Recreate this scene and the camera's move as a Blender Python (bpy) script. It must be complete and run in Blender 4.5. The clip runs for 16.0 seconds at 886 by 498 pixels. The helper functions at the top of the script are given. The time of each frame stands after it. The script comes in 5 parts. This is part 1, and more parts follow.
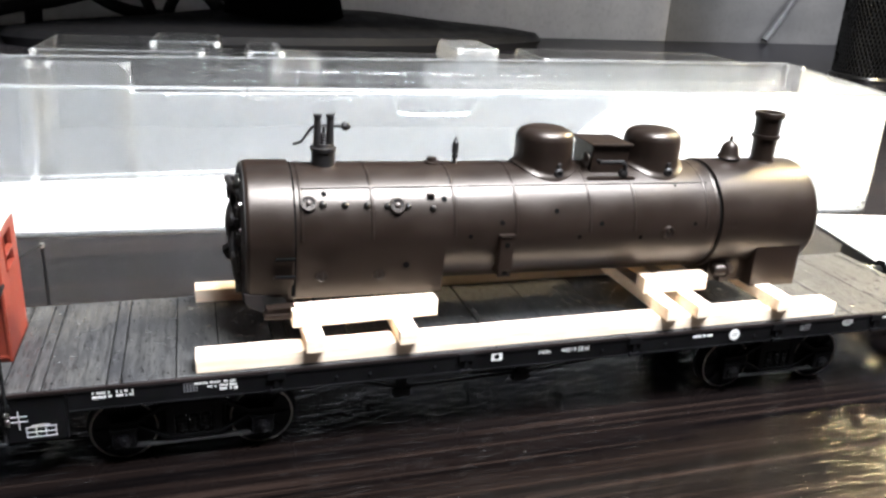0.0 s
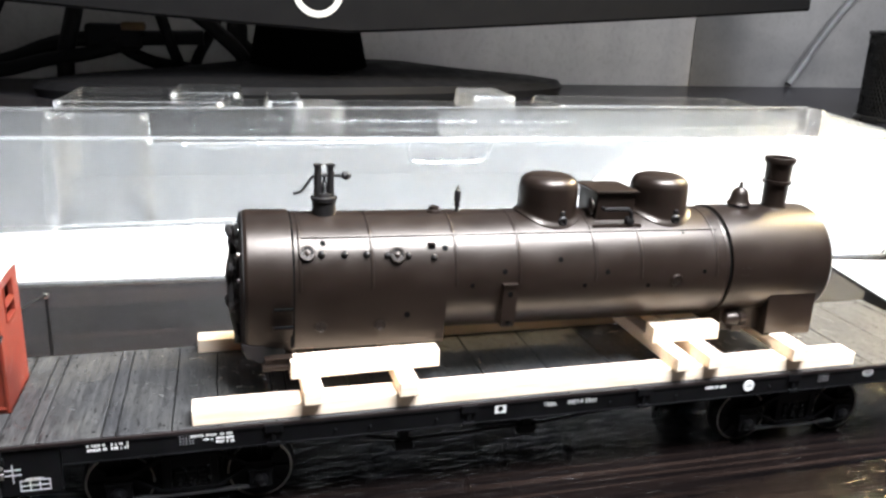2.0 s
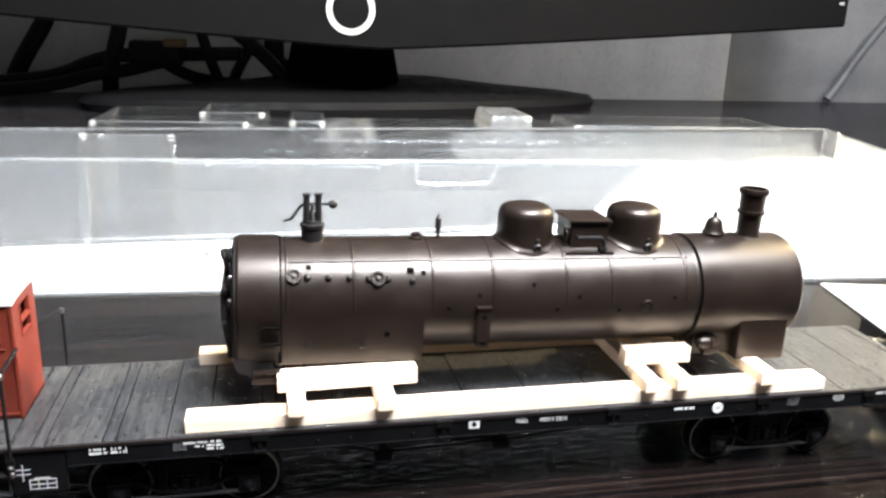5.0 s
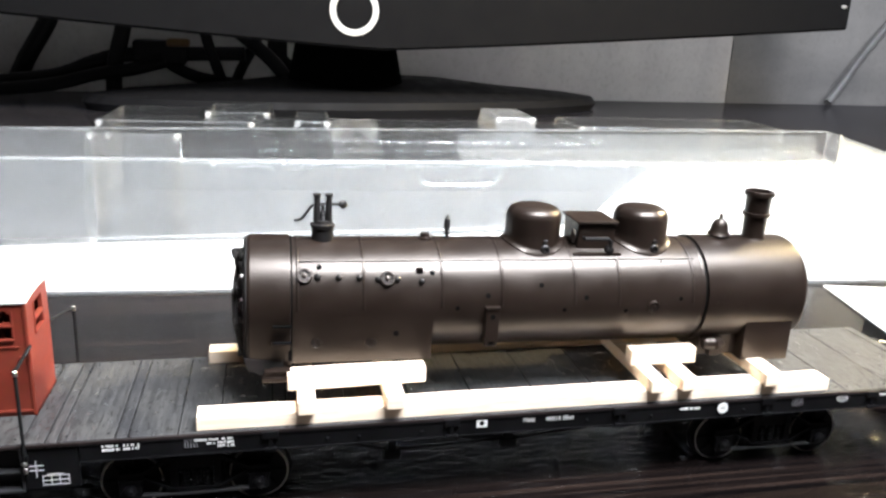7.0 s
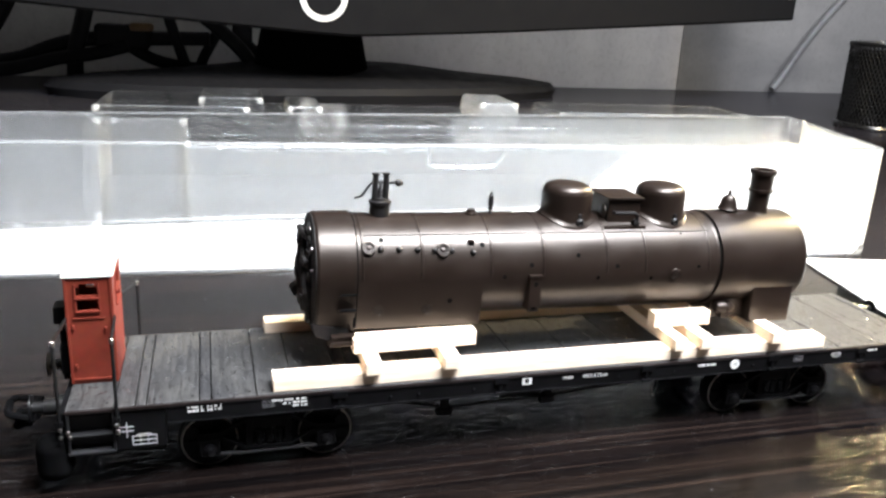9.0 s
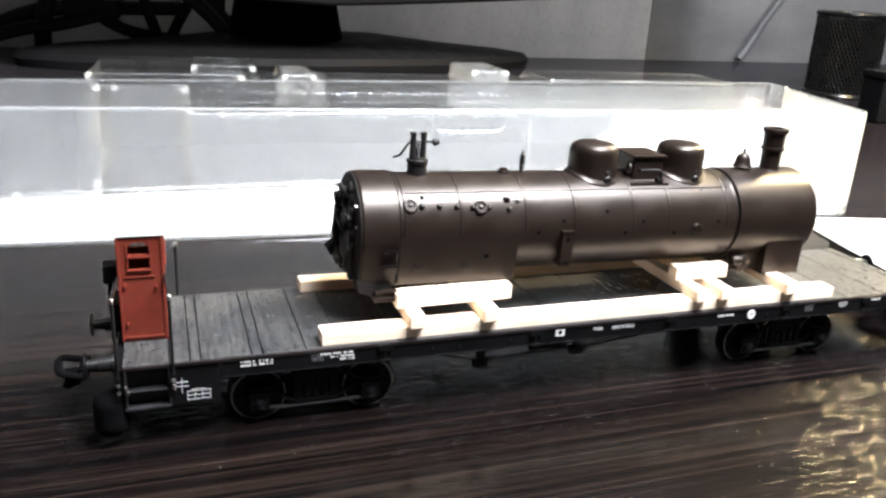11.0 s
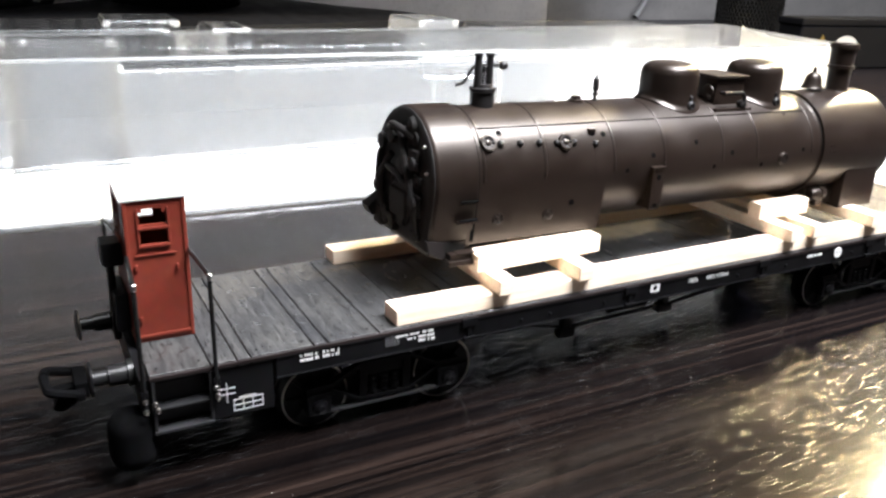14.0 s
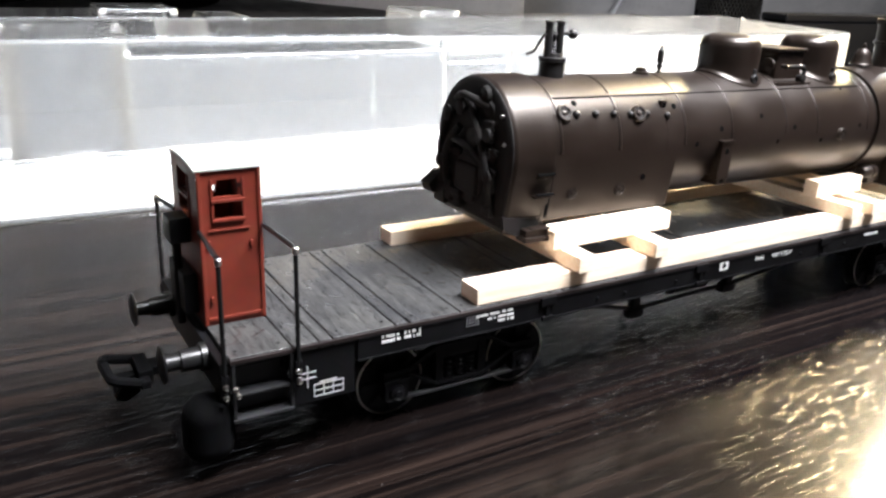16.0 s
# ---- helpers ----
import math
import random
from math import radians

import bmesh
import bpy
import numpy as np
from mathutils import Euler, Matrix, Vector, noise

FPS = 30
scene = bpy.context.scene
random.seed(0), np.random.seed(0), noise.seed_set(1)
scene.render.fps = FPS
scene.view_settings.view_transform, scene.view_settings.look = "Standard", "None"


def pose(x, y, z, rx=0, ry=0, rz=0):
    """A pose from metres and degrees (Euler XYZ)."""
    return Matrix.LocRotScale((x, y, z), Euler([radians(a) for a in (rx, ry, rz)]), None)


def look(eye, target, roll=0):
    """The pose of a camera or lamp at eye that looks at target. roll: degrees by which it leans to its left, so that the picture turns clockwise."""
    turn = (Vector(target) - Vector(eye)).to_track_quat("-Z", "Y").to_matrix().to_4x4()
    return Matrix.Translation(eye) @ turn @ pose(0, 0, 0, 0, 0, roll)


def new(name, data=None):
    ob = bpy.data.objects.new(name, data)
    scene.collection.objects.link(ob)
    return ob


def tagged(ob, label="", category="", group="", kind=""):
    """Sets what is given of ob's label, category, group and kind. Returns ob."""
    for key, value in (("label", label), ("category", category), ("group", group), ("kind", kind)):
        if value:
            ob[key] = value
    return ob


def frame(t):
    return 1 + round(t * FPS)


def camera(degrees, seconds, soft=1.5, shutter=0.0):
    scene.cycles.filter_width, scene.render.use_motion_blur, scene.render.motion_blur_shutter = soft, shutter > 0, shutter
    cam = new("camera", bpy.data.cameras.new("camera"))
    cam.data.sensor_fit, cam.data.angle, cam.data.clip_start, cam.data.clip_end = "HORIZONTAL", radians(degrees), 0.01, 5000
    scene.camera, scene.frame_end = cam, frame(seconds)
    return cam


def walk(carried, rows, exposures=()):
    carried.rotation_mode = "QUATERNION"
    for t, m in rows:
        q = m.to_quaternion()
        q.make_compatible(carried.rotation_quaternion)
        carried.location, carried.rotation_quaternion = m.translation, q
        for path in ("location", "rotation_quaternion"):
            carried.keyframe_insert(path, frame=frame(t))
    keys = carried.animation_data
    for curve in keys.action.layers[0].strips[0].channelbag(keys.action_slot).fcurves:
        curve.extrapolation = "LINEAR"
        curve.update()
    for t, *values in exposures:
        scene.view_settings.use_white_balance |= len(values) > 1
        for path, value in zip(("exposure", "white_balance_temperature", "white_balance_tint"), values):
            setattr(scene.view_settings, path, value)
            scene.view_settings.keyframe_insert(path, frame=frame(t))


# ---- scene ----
cam = camera(57.6, 16.0, soft=2.6)
# seconds, eye in metres, turn in degrees
PATH = [
    (0, -0.05169, -0.12466, 0.08560, 69.837, -2.928, -16.730),
    (0.5, -0.05142, -0.12645, 0.08638, 70.632, -2.735, -15.907),
    (1, -0.04593, -0.12381, 0.08568, 72.486, -2.415, -15.444),
    (1.5, -0.04471, -0.12271, 0.08424, 72.655, -2.048, -15.010),
    (2, -0.04658, -0.12400, 0.08588, 72.969, -2.087, -14.944),
    (2.5, -0.03650, -0.12799, 0.08799, 72.911, -1.858, -13.527),
    (3, -0.03405, -0.13400, 0.08843, 73.081, -2.003, -12.354),
    (3.5, -0.03549, -0.13513, 0.08975, 73.294, -1.778, -12.314),
    (6, -0.03744, -0.13555, 0.09235, 73.556, -2.119, -11.659),
    (6.5, -0.03755, -0.13460, 0.09223, 73.528, -2.127, -11.689),
    (7, -0.03938, -0.13654, 0.09248, 73.569, -2.248, -11.799),
    (7.5, -0.04495, -0.13979, 0.09249, 73.391, -2.263, -12.621),
    (8, -0.05136, -0.14299, 0.09336, 73.232, -2.354, -13.189),
    (8.5, -0.06115, -0.14404, 0.09288, 73.052, -2.630, -14.325),
    (9, -0.06409, -0.14564, 0.09312, 72.784, -2.846, -15.813),
    (9.2, -0.06411, -0.14689, 0.09337, 72.650, -2.683, -15.915),
    (11.3, -0.08399, -0.14634, 0.08906, 70.792, -2.518, -19.575),
    (11.5, -0.08523, -0.14412, 0.08784, 70.581, -2.054, -20.191),
    (12, -0.08962, -0.13771, 0.08320, 69.995, -1.676, -21.440),
    (12.5, -0.09247, -0.13201, 0.08264, 70.033, -1.795, -22.440),
    (13, -0.09319, -0.12242, 0.08200, 69.920, -1.397, -23.975),
    (13.5, -0.09716, -0.11210, 0.07704, 69.751, -1.619, -25.948),
    (14, -0.10296, -0.10516, 0.07359, 69.886, -1.927, -27.747),
    (14.5, -0.10757, -0.10067, 0.07088, 69.748, -1.880, -28.800),
    (15, -0.11158, -0.09722, 0.06880, 69.982, -1.469, -29.723),
    (15.5, -0.11514, -0.09308, 0.06663, 70.126, -1.729, -30.072),
    (16, -0.11594, -0.09243, 0.06642, 70.292, -2.081, -30.306),
]
walk(cam, [(t, pose(x, y, z, rx, ry, rz)) for t, x, y, z, rx, ry, rz in PATH],
     exposures=[(0, 0, 6500, 11), (9.2, 0, 6500, 11.5), (11.3, 0, 6530, 12), (16, 0, 6600, 13)])

# ---- light ----
world = bpy.data.worlds.new("world")
scene.world = world
world.use_nodes = True
world.node_tree.nodes["Background"].inputs["Color"].default_value = (0.75, 0.8, 0.9, 1)
world.node_tree.nodes["Background"].inputs["Strength"].default_value = 0.12
scene.view_settings.exposure = 0.0


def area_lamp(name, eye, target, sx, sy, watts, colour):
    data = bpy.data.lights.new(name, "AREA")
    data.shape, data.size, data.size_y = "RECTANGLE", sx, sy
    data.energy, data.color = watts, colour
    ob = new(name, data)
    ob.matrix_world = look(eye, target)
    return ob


area_lamp("ceiling_lamp", (0.20, -0.40, 1.75), (0.20, 0.0, 0.0), 0.60, 0.60, 12.0, (0.92, 0.96, 1.0))
# wall_fill: unseen fill light added to brighten the wall behind the monitor
area_lamp("wall_fill", (1.02, 0.36, 0.60), (0.30, 0.74, 0.03), 0.22, 0.22, 6.4, (0.95, 0.97, 1.0))
area_lamp("reading_lamp", (0.15, -0.13, 0.52), (0.05, 0.16, 0.0), 0.34, 0.16, 19.5, (0.91, 0.945, 1.0))
area_lamp("desk_lamp", (0.46, 0.155, 0.33), (0.10, 0.07, 0.02), 0.042, 0.042, 7.0, (1.0, 0.79, 0.42))

MM = 0.001


# ---- materials ----
def material(name):
    m = bpy.data.materials.new(name)
    m.use_nodes = True
    t = m.node_tree
    return m, t, t.nodes["Principled BSDF"]


def node(t, kind, **values):
    n = t.nodes.new(kind)
    for key, value in values.items():
        n.inputs[key].default_value = value
    return n


def coords(t, scale, kind="Object"):
    c, m = t.nodes.new("ShaderNodeTexCoord"), t.nodes.new("ShaderNodeMapping")
    m.inputs["Scale"].default_value = scale
    t.links.new(c.outputs[kind], m.inputs["Vector"])
    return m.outputs["Vector"]


def ramp(t, value, stops):
    r = t.nodes.new("ShaderNodeValToRGB")
    while len(r.color_ramp.elements) < len(stops):
        r.color_ramp.elements.new(0.5)
    for e, (at, colour) in zip(r.color_ramp.elements, stops):
        e.position, e.color = at, (*colour, 1)
    t.links.new(value, r.inputs["Fac"])
    return r.outputs["Color"]


def mixed(t, kind, fac, a, b):
    n = t.nodes.new("ShaderNodeMix")
    n.data_type, n.blend_type = "RGBA", kind
    n.inputs["Factor"].default_value = fac
    for k, v in ((6, a), (7, b)):
        if isinstance(v, tuple):
            n.inputs[k].default_value = (*v, 1)
        else:
            t.links.new(v, n.inputs[k])
    return n.outputs[2]


def bump(t, bsdf, height, strength, distance):
    b = node(t, "ShaderNodeBump", Strength=strength, Distance=distance)
    t.links.new(height, b.inputs["Height"])
    t.links.new(b.outputs["Normal"], bsdf.inputs["Normal"])


def painted(name, colour, rough, metal=0.0, grain=900.0, vary=0.25, relief=0.15, spec=0.5):
    """Paint or plastic with a fine grain and broad unevenness of tone and gloss."""
    m, t, b = material(name)
    fine = node(t, "ShaderNodeTexNoise", Scale=1.0, Detail=4.0)
    broad = node(t, "ShaderNodeTexNoise", Scale=1.0, Detail=3.0)
    t.links.new(coords(t, (grain,) * 3), fine.inputs["Vector"])
    t.links.new(coords(t, (grain / 9,) * 3), broad.inputs["Vector"])
    dark = tuple(c * (1 - vary) for c in colour)
    light = tuple(min(1, c * (1 + vary)) for c in colour)
    tone = ramp(t, broad.outputs["Fac"], [(0.3, dark), (0.7, light)])
    t.links.new(mixed(t, "OVERLAY", 0.25, tone, fine.outputs["Color"]), b.inputs["Base Color"])
    gloss = ramp(t, broad.outputs["Fac"], [(0.3, (rough * 0.85,) * 3), (0.75, (min(1, rough * 1.2),) * 3)])
    t.links.new(gloss, b.inputs["Roughness"])
    b.inputs["Metallic"].default_value = metal
    b.inputs["Specular IOR Level"].default_value = spec
    bump(t, b, fine.outputs["Fac"], relief, 0.0002)
    return m


def desk_wood():
    """Dark laminate with fine straight grain and pressed pores drawn out along it."""
    m, t, b = material("dark wood laminate")
    grain = node(t, "ShaderNodeTexNoise", Scale=1.0, Detail=5.0, Roughness=0.62, Distortion=0.2)
    band = node(t, "ShaderNodeTexNoise", Scale=1.0, Detail=2.0, Distortion=0.3)
    pore = node(t, "ShaderNodeTexNoise", Scale=1.0, Detail=2.0, Roughness=0.55)
    t.links.new(coords(t, (6, 640, 60)), grain.inputs["Vector"])
    t.links.new(coords(t, (3, 60, 20)), band.inputs["Vector"])
    t.links.new(coords(t, (160, 1900, 500)), pore.inputs["Vector"])
    a = ramp(t, grain.outputs["Fac"], [(0.38, (0.0007, 0.0005, 0.0005)), (0.52, (0.0034, 0.0022, 0.0019)), (0.68, (0.0165, 0.0105, 0.0083))])
    c = ramp(t, band.outputs["Fac"], [(0.35, (0.86, 0.86, 0.86)), (0.65, (1.12, 1.1, 1.08))])
    t.links.new(mixed(t, "MULTIPLY", 1.0, a, c), b.inputs["Base Color"])
    t.links.new(ramp(t, grain.outputs["Fac"], [(0.35, (0.38,) * 3), (0.65, (0.30,) * 3)]), b.inputs["Roughness"])
    b.inputs["Specular IOR Level"].default_value = 0.0
    # bluish sheen stands in for the white box's reflection on the desk
    b.inputs["Sheen Weight"].default_value = 0.07
    b.inputs["Sheen Roughness"].default_value = 0.35
    b.inputs["Sheen Tint"].default_value = (0.74, 0.78, 1.0, 1)
    b.inputs["Coat Weight"].default_value = 0.56
    b.inputs["Coat Roughness"].default_value = 0.19
    bump(t, b, grain.outputs["Fac"], 0.15, 0.0003)
    pits = ramp(t, pore.outputs["Fac"], [(0.57, (0, 0, 0)), (0.71, (1, 1, 1))])
    gloss = node(t, "ShaderNodeBump", Strength=0.37, Distance=0.00012)
    t.links.new(pits, gloss.inputs["Height"])
    t.links.new(gloss.outputs["Normal"], b.inputs["Coat Normal"])
    return m


def deck_wood():
    m, t, b = material("grey weathered deck board")
    info = t.nodes.new("ShaderNodeObjectInfo")
    grain = node(t, "ShaderNodeTexNoise", Scale=1.0, Detail=6.0, Roughness=0.65)
    nick = node(t, "ShaderNodeTexNoise", Scale=1.0, Detail=2.0)
    patch = node(t, "ShaderNodeTexNoise", Scale=1.0, Detail=3.0)
    t.links.new(coords(t, (2600, 260, 900)), grain.inputs["Vector"])
    t.links.new(coords(t, (3300, 330, 900)), nick.inputs["Vector"])
    t.links.new(coords(t, (150, 110, 100)), patch.inputs["Vector"])
    a = ramp(t, grain.outputs["Fac"], [(0.3, (0.0245, 0.025, 0.0255)), (0.55, (0.0455, 0.046, 0.0465)), (0.75, (0.07, 0.0705, 0.070))])
    c = ramp(t, patch.outputs["Fac"], [(0.35, (0.78, 0.78, 0.8)), (0.65, (1.12, 1.1, 1.06))])
    d = ramp(t, nick.outputs["Fac"], [(0.33, (0.08, 0.08, 0.08)), (0.38, (1, 1, 1))])
    e = ramp(t, info.outputs["Random"], [(0.0, (0.82, 0.82, 0.84)), (1.0, (1.12, 1.11, 1.08))])
    streak = node(t, "ShaderNodeTexNoise", Scale=1.0, Detail=3.0, Roughness=0.6)
    t.links.new(coords(t, (1300, 45, 300)), streak.inputs["Vector"])
    f = ramp(t, streak.outputs["Fac"], [(0.32, (0.6, 0.6, 0.61)), (0.46, (1.0, 1.0, 1.0)), (0.68, (1.22, 1.21, 1.2))])
    tone = mixed(t, "MULTIPLY", 1.0, mixed(t, "MULTIPLY", 1.0, mixed(t, "MULTIPLY", 1.0, mixed(t, "MULTIPLY", 1.0, a, c), d), e), f)
    t.links.new(tone, b.inputs["Base Color"])
    t.links.new(ramp(t, nick.outputs["Fac"], [(0.66, (0.45,) * 3), (0.70, (0.14,) * 3)]), b.inputs["Roughness"])
    b.inputs["Specular IOR Level"].default_value = 0.4
    bump(t, b, mixed(t, "MULTIPLY", 1.0, grain.outputs["Fac"], d), 0.5, 0.00025)
    fleck = node(t, "ShaderNodeTexNoise", Scale=1.0, Detail=1.0)
    t.links.new(coords(t, (620, 420, 400)), fleck.inputs["Vector"])
    t.links.new(ramp(t, fleck.outputs["Fac"], [(0.575, (0, 0, 0)), (0.63, (1.0,) * 3)]), b.inputs["Coat Weight"])
    b.inputs["Coat Roughness"].default_value = 0.12
    tilt = node(t, "ShaderNodeBump", Strength=1.0, Distance=0.0012)
    t.links.new(fleck.outputs["Fac"], tilt.inputs["Height"])
    t.links.new(tilt.outputs["Normal"], b.inputs["Coat Normal"])
    return m


def raw_timber():
    m, t, b = material("raw pale timber")
    info = t.nodes.new("ShaderNodeObjectInfo")
    grain = node(t, "ShaderNodeTexNoise", Scale=1.0, Detail=5.0, Roughness=0.6)
    fuzz = node(t, "ShaderNodeTexNoise", Scale=1.0, Detail=4.0)
    t.links.new(coords(t, (120, 1500, 1500)), grain.inputs["Vector"])
    t.links.new(coords(t, (1200, 1200, 1200)), fuzz.inputs["Vector"])
    a = ramp(t, grain.outputs["Fac"], [(0.3, (0.86, 0.66, 0.47)), (0.6, (0.94, 0.81, 0.66))])
    e = ramp(t, info.outputs["Random"], [(0.0, (0.92, 0.9, 0.88)), (1.0, (1.05, 1.04, 1.02))])
    t.links.new(mixed(t, "MULTIPLY", 1.0, a, e), b.inputs["Base Color"])
    b.inputs["Roughness"].default_value = 0.8
    bump(t, b, fuzz.outputs["Fac"], 0.22, 0.0002)
    return m


def wall_paper(name, stops):
    m, t, b = material(name)
    cloud = node(t, "ShaderNodeTexNoise", Scale=1.0, Detail=6.0, Roughness=0.6, Distortion=0.4)
    drip = node(t, "ShaderNodeTexNoise", Scale=1.0, Detail=4.0)
    spot = node(t, "ShaderNodeTexNoise", Scale=1.0, Detail=4.0, Roughness=0.6)
    t.links.new(coords(t, (4, 4, 7)), cloud.inputs["Vector"])
    t.links.new(coords(t, (22, 20, 5)), drip.inputs["Vector"])
    t.links.new(coords(t, (230, 200, 190)), spot.inputs["Vector"])
    a = ramp(t, cloud.outputs["Fac"], stops)
    c = ramp(t, drip.outputs["Fac"], [(0.3, (0.86, 0.86, 0.87)), (0.7, (1.06, 1.05, 1.04))])
    d = ramp(t, spot.outputs["Fac"], [(0.28, (0.87, 0.865, 0.86)), (0.5, (1, 1, 1))])
    t.links.new(mixed(t, "MULTIPLY", 1.0, mixed(t, "MULTIPLY", 1.0, a, c), d), b.inputs["Base Color"])
    b.inputs["Roughness"].default_value = 0.5
    bump(t, b, spot.outputs["Fac"], 0.3, 0.001)
    return m


def clear_plastic(name, haze_share, shine=0.0, blur=0.19):
    """Thin clear sheet: mostly see-through, glossy by Fresnel, with a little milky haze; shine: gloss from all sides, as rounded edges have."""
    m, t, b = material(name)
    t.nodes.remove(b)
    out = t.nodes["Material Output"]
    fres = node(t, "ShaderNodeFresnel", IOR=1.5)
    more = node(t, "ShaderNodeMath")
    more.operation, more.use_clamp = "ADD", True
    more.inputs[1].default_value = shine
    t.links.new(fres.outputs[0], more.inputs[0])
    clear = node(t, "ShaderNodeBsdfTransparent", Color=(0.945, 0.965, 0.975, 1))
    gloss = node(t, "ShaderNodeBsdfGlossy", Color=(1, 1, 1, 1), Roughness=blur)
    haze = node(t, "ShaderNodeBsdfDiffuse", Color=(0.84, 0.87, 0.89, 1))
    milk = node(t, "ShaderNodeBsdfTranslucent", Color=(0.84, 0.87, 0.89, 1))
    m1 = node(t, "ShaderNodeMixShader", Fac=0.5)
    t.links.new(haze.outputs[0], m1.inputs[1])
    t.links.new(milk.outputs[0], m1.inputs[2])
    m2 = node(t, "ShaderNodeMixShader", Fac=haze_share)
    t.links.new(clear.outputs[0], m2.inputs[1])
    t.links.new(m1.outputs[0], m2.inputs[2])
    m3 = t.nodes.new("ShaderNodeMixShader")
    t.links.new(more.outputs[0], m3.inputs[0])
    t.links.new(m2.outputs[0], m3.inputs[1])
    t.links.new(gloss.outputs[0], m3.inputs[2])
    t.links.new(m3.outputs[0], out.inputs["Surface"])
    return m


def thin_paper():
    """White paper that lets some light through."""
    m, t, b = material("white paper")
    fibre = node(t, "ShaderNodeTexNoise", Scale=1.0, Detail=5.0)
    t.links.new(coords(t, (160, 160, 160)), fibre.inputs["Vector"])
    tone = ramp(t, fibre.outputs["Fac"], [(0.3, (0.82, 0.82, 0.81)), (0.7, (0.88, 0.88, 0.87))])
    t.links.new(tone, b.inputs["Base Color"])
    b.inputs["Roughness"].default_value = 0.75
    bump(t, b, fibre.outputs["Fac"], 0.2, 0.0003)
    through_light = t.nodes.new("ShaderNodeBsdfTranslucent")
    t.links.new(tone, through_light.inputs["Color"])
    mix = node(t, "ShaderNodeMixShader", Fac=0.3)
    t.links.new(b.outputs[0], mix.inputs[1])
    t.links.new(through_light.outputs[0], mix.inputs[2])
    t.links.new(mix.outputs[0], t.nodes["Material Output"].inputs["Surface"])
    return m


DESK = desk_wood()
DECK = deck_wood()
TIMBER = raw_timber()
WALL = wall_paper("pale grey mottled wallpaper", [(0.32, (0.46, 0.45, 0.45)), (0.5, (0.58, 0.56, 0.55)), (0.68, (0.68, 0.66, 0.64))])
# wallpaper past the seam; its tone also carries the weaker light there
WALL_DIMMED = wall_paper("dimmed grey mottled wallpaper", [(0.32, (0.115, 0.115, 0.117)), (0.5, (0.16, 0.158, 0.158)), (0.68, (0.205, 0.202, 0.2))])
CLEAR = clear_plastic("clear moulded plastic", 0.035)
EDGE_CLEAR = clear_plastic("thick clear plastic edge", 0.30, 0.20, 0.1)
THIN_CLEAR = clear_plastic("thin clear plastic", 0.012, 0.0, 0.14)
MILKY = clear_plastic("milky moulded plastic", 0.19)
# the low insert wall has a larger haze share than the rest
WHITER_MILKY = clear_plastic("whiter milky plastic", 0.23)
RIM_CLEAR = clear_plastic("clear plastic rim", 0.08, 0.22, 0.1)
GLINT_CLEAR = clear_plastic("clear plastic glint bead", 0.02, 0.22, 0.27)
PLAIN_WALL = painted("plain wall paint", (0.13, 0.13, 0.135), 0.7, grain=60)
BOILER = painted("dark brown satin plastic", (0.0108, 0.0068, 0.0051), 0.36, grain=1500, vary=0.14, relief=0.08, spec=0.49)
BOILER.node_tree.nodes["Principled BSDF"].inputs["Specular Tint"].default_value = (1.0, 0.91, 0.84, 1)
BACKHEAD = painted("black brown plastic", (0.010, 0.009, 0.009), 0.42, grain=1200, vary=0.3, spec=0.4)
DUSTY = painted("dusty black plastic", (0.013, 0.0115, 0.011), 0.75, grain=500, vary=0.45, spec=0.2)
GROOVE_SHADE = painted("shaded brown groove", (0.006, 0.004, 0.0035), 0.6, grain=1500, vary=0.1, spec=0.2)
# black for shade in holes, slots and joints; plain black elsewhere
HOLE = painted("unlit hole black", (0.0045, 0.0045, 0.0045), 1.0, grain=900, spec=0.0)
MATT = painted("matt black plastic", (0.0025, 0.0025, 0.0027), 0.8, grain=900, spec=0.03)
FRAME = painted("black frame plastic", (0.0042, 0.0042, 0.0046), 0.36, grain=900, vary=0.3, spec=0.14)
EDGE = painted("brown deck edge", (0.010, 0.0055, 0.005), 0.5, grain=900, vary=0.3)
TYRE = painted("dark steel tyre", (0.42, 0.40, 0.37), 0.34, metal=1.0, grain=900)
STEP = painted("grey black step plastic", (0.014, 0.014, 0.015), 0.45, grain=900, vary=0.3, spec=0.3)
WORN = painted("worn dark metal", (0.05, 0.05, 0.052), 0.35, metal=0.6, grain=900, vary=0.4)
RED = painted("red brown cabin paint", (0.145, 0.0225, 0.0125), 0.55, grain=700, vary=0.14, spec=0.28)
ROOF = painted("pale grey roof paint", (0.62, 0.60, 0.57), 0.55, grain=500, vary=0.1)
WIRE = painted("black wire", (0.008, 0.008, 0.008), 0.25, grain=900, spec=0.4)
WHITE = painted("white lettering", (0.72, 0.72, 0.70), 0.5, grain=900, vary=0.08)
PAPER = thin_paper()
CARD_EDGE_SHADED = painted("brown board edge darkened as shade", (0.016, 0.008, 0.006), 0.6, grain=400)
SCREEN_BLACK = painted("matt black monitor plastic", (0.0042, 0.0042, 0.0048), 0.75, grain=600, vary=0.1, spec=0.08)
STAND = painted("black satin stand plastic", (0.008, 0.008, 0.009), 0.6, grain=600, vary=0.1, spec=0.11)
RUBBER = painted("black cable rubber", (0.008, 0.008, 0.009), 0.6, grain=500, spec=0.2)
GREY_CABLE = painted("grey cable sheath", (0.12, 0.12, 0.125), 0.5, grain=300)
STEEL_BLACK = painted("black enamelled mesh", (0.007, 0.007, 0.007), 0.28, metal=0.0, grain=700)
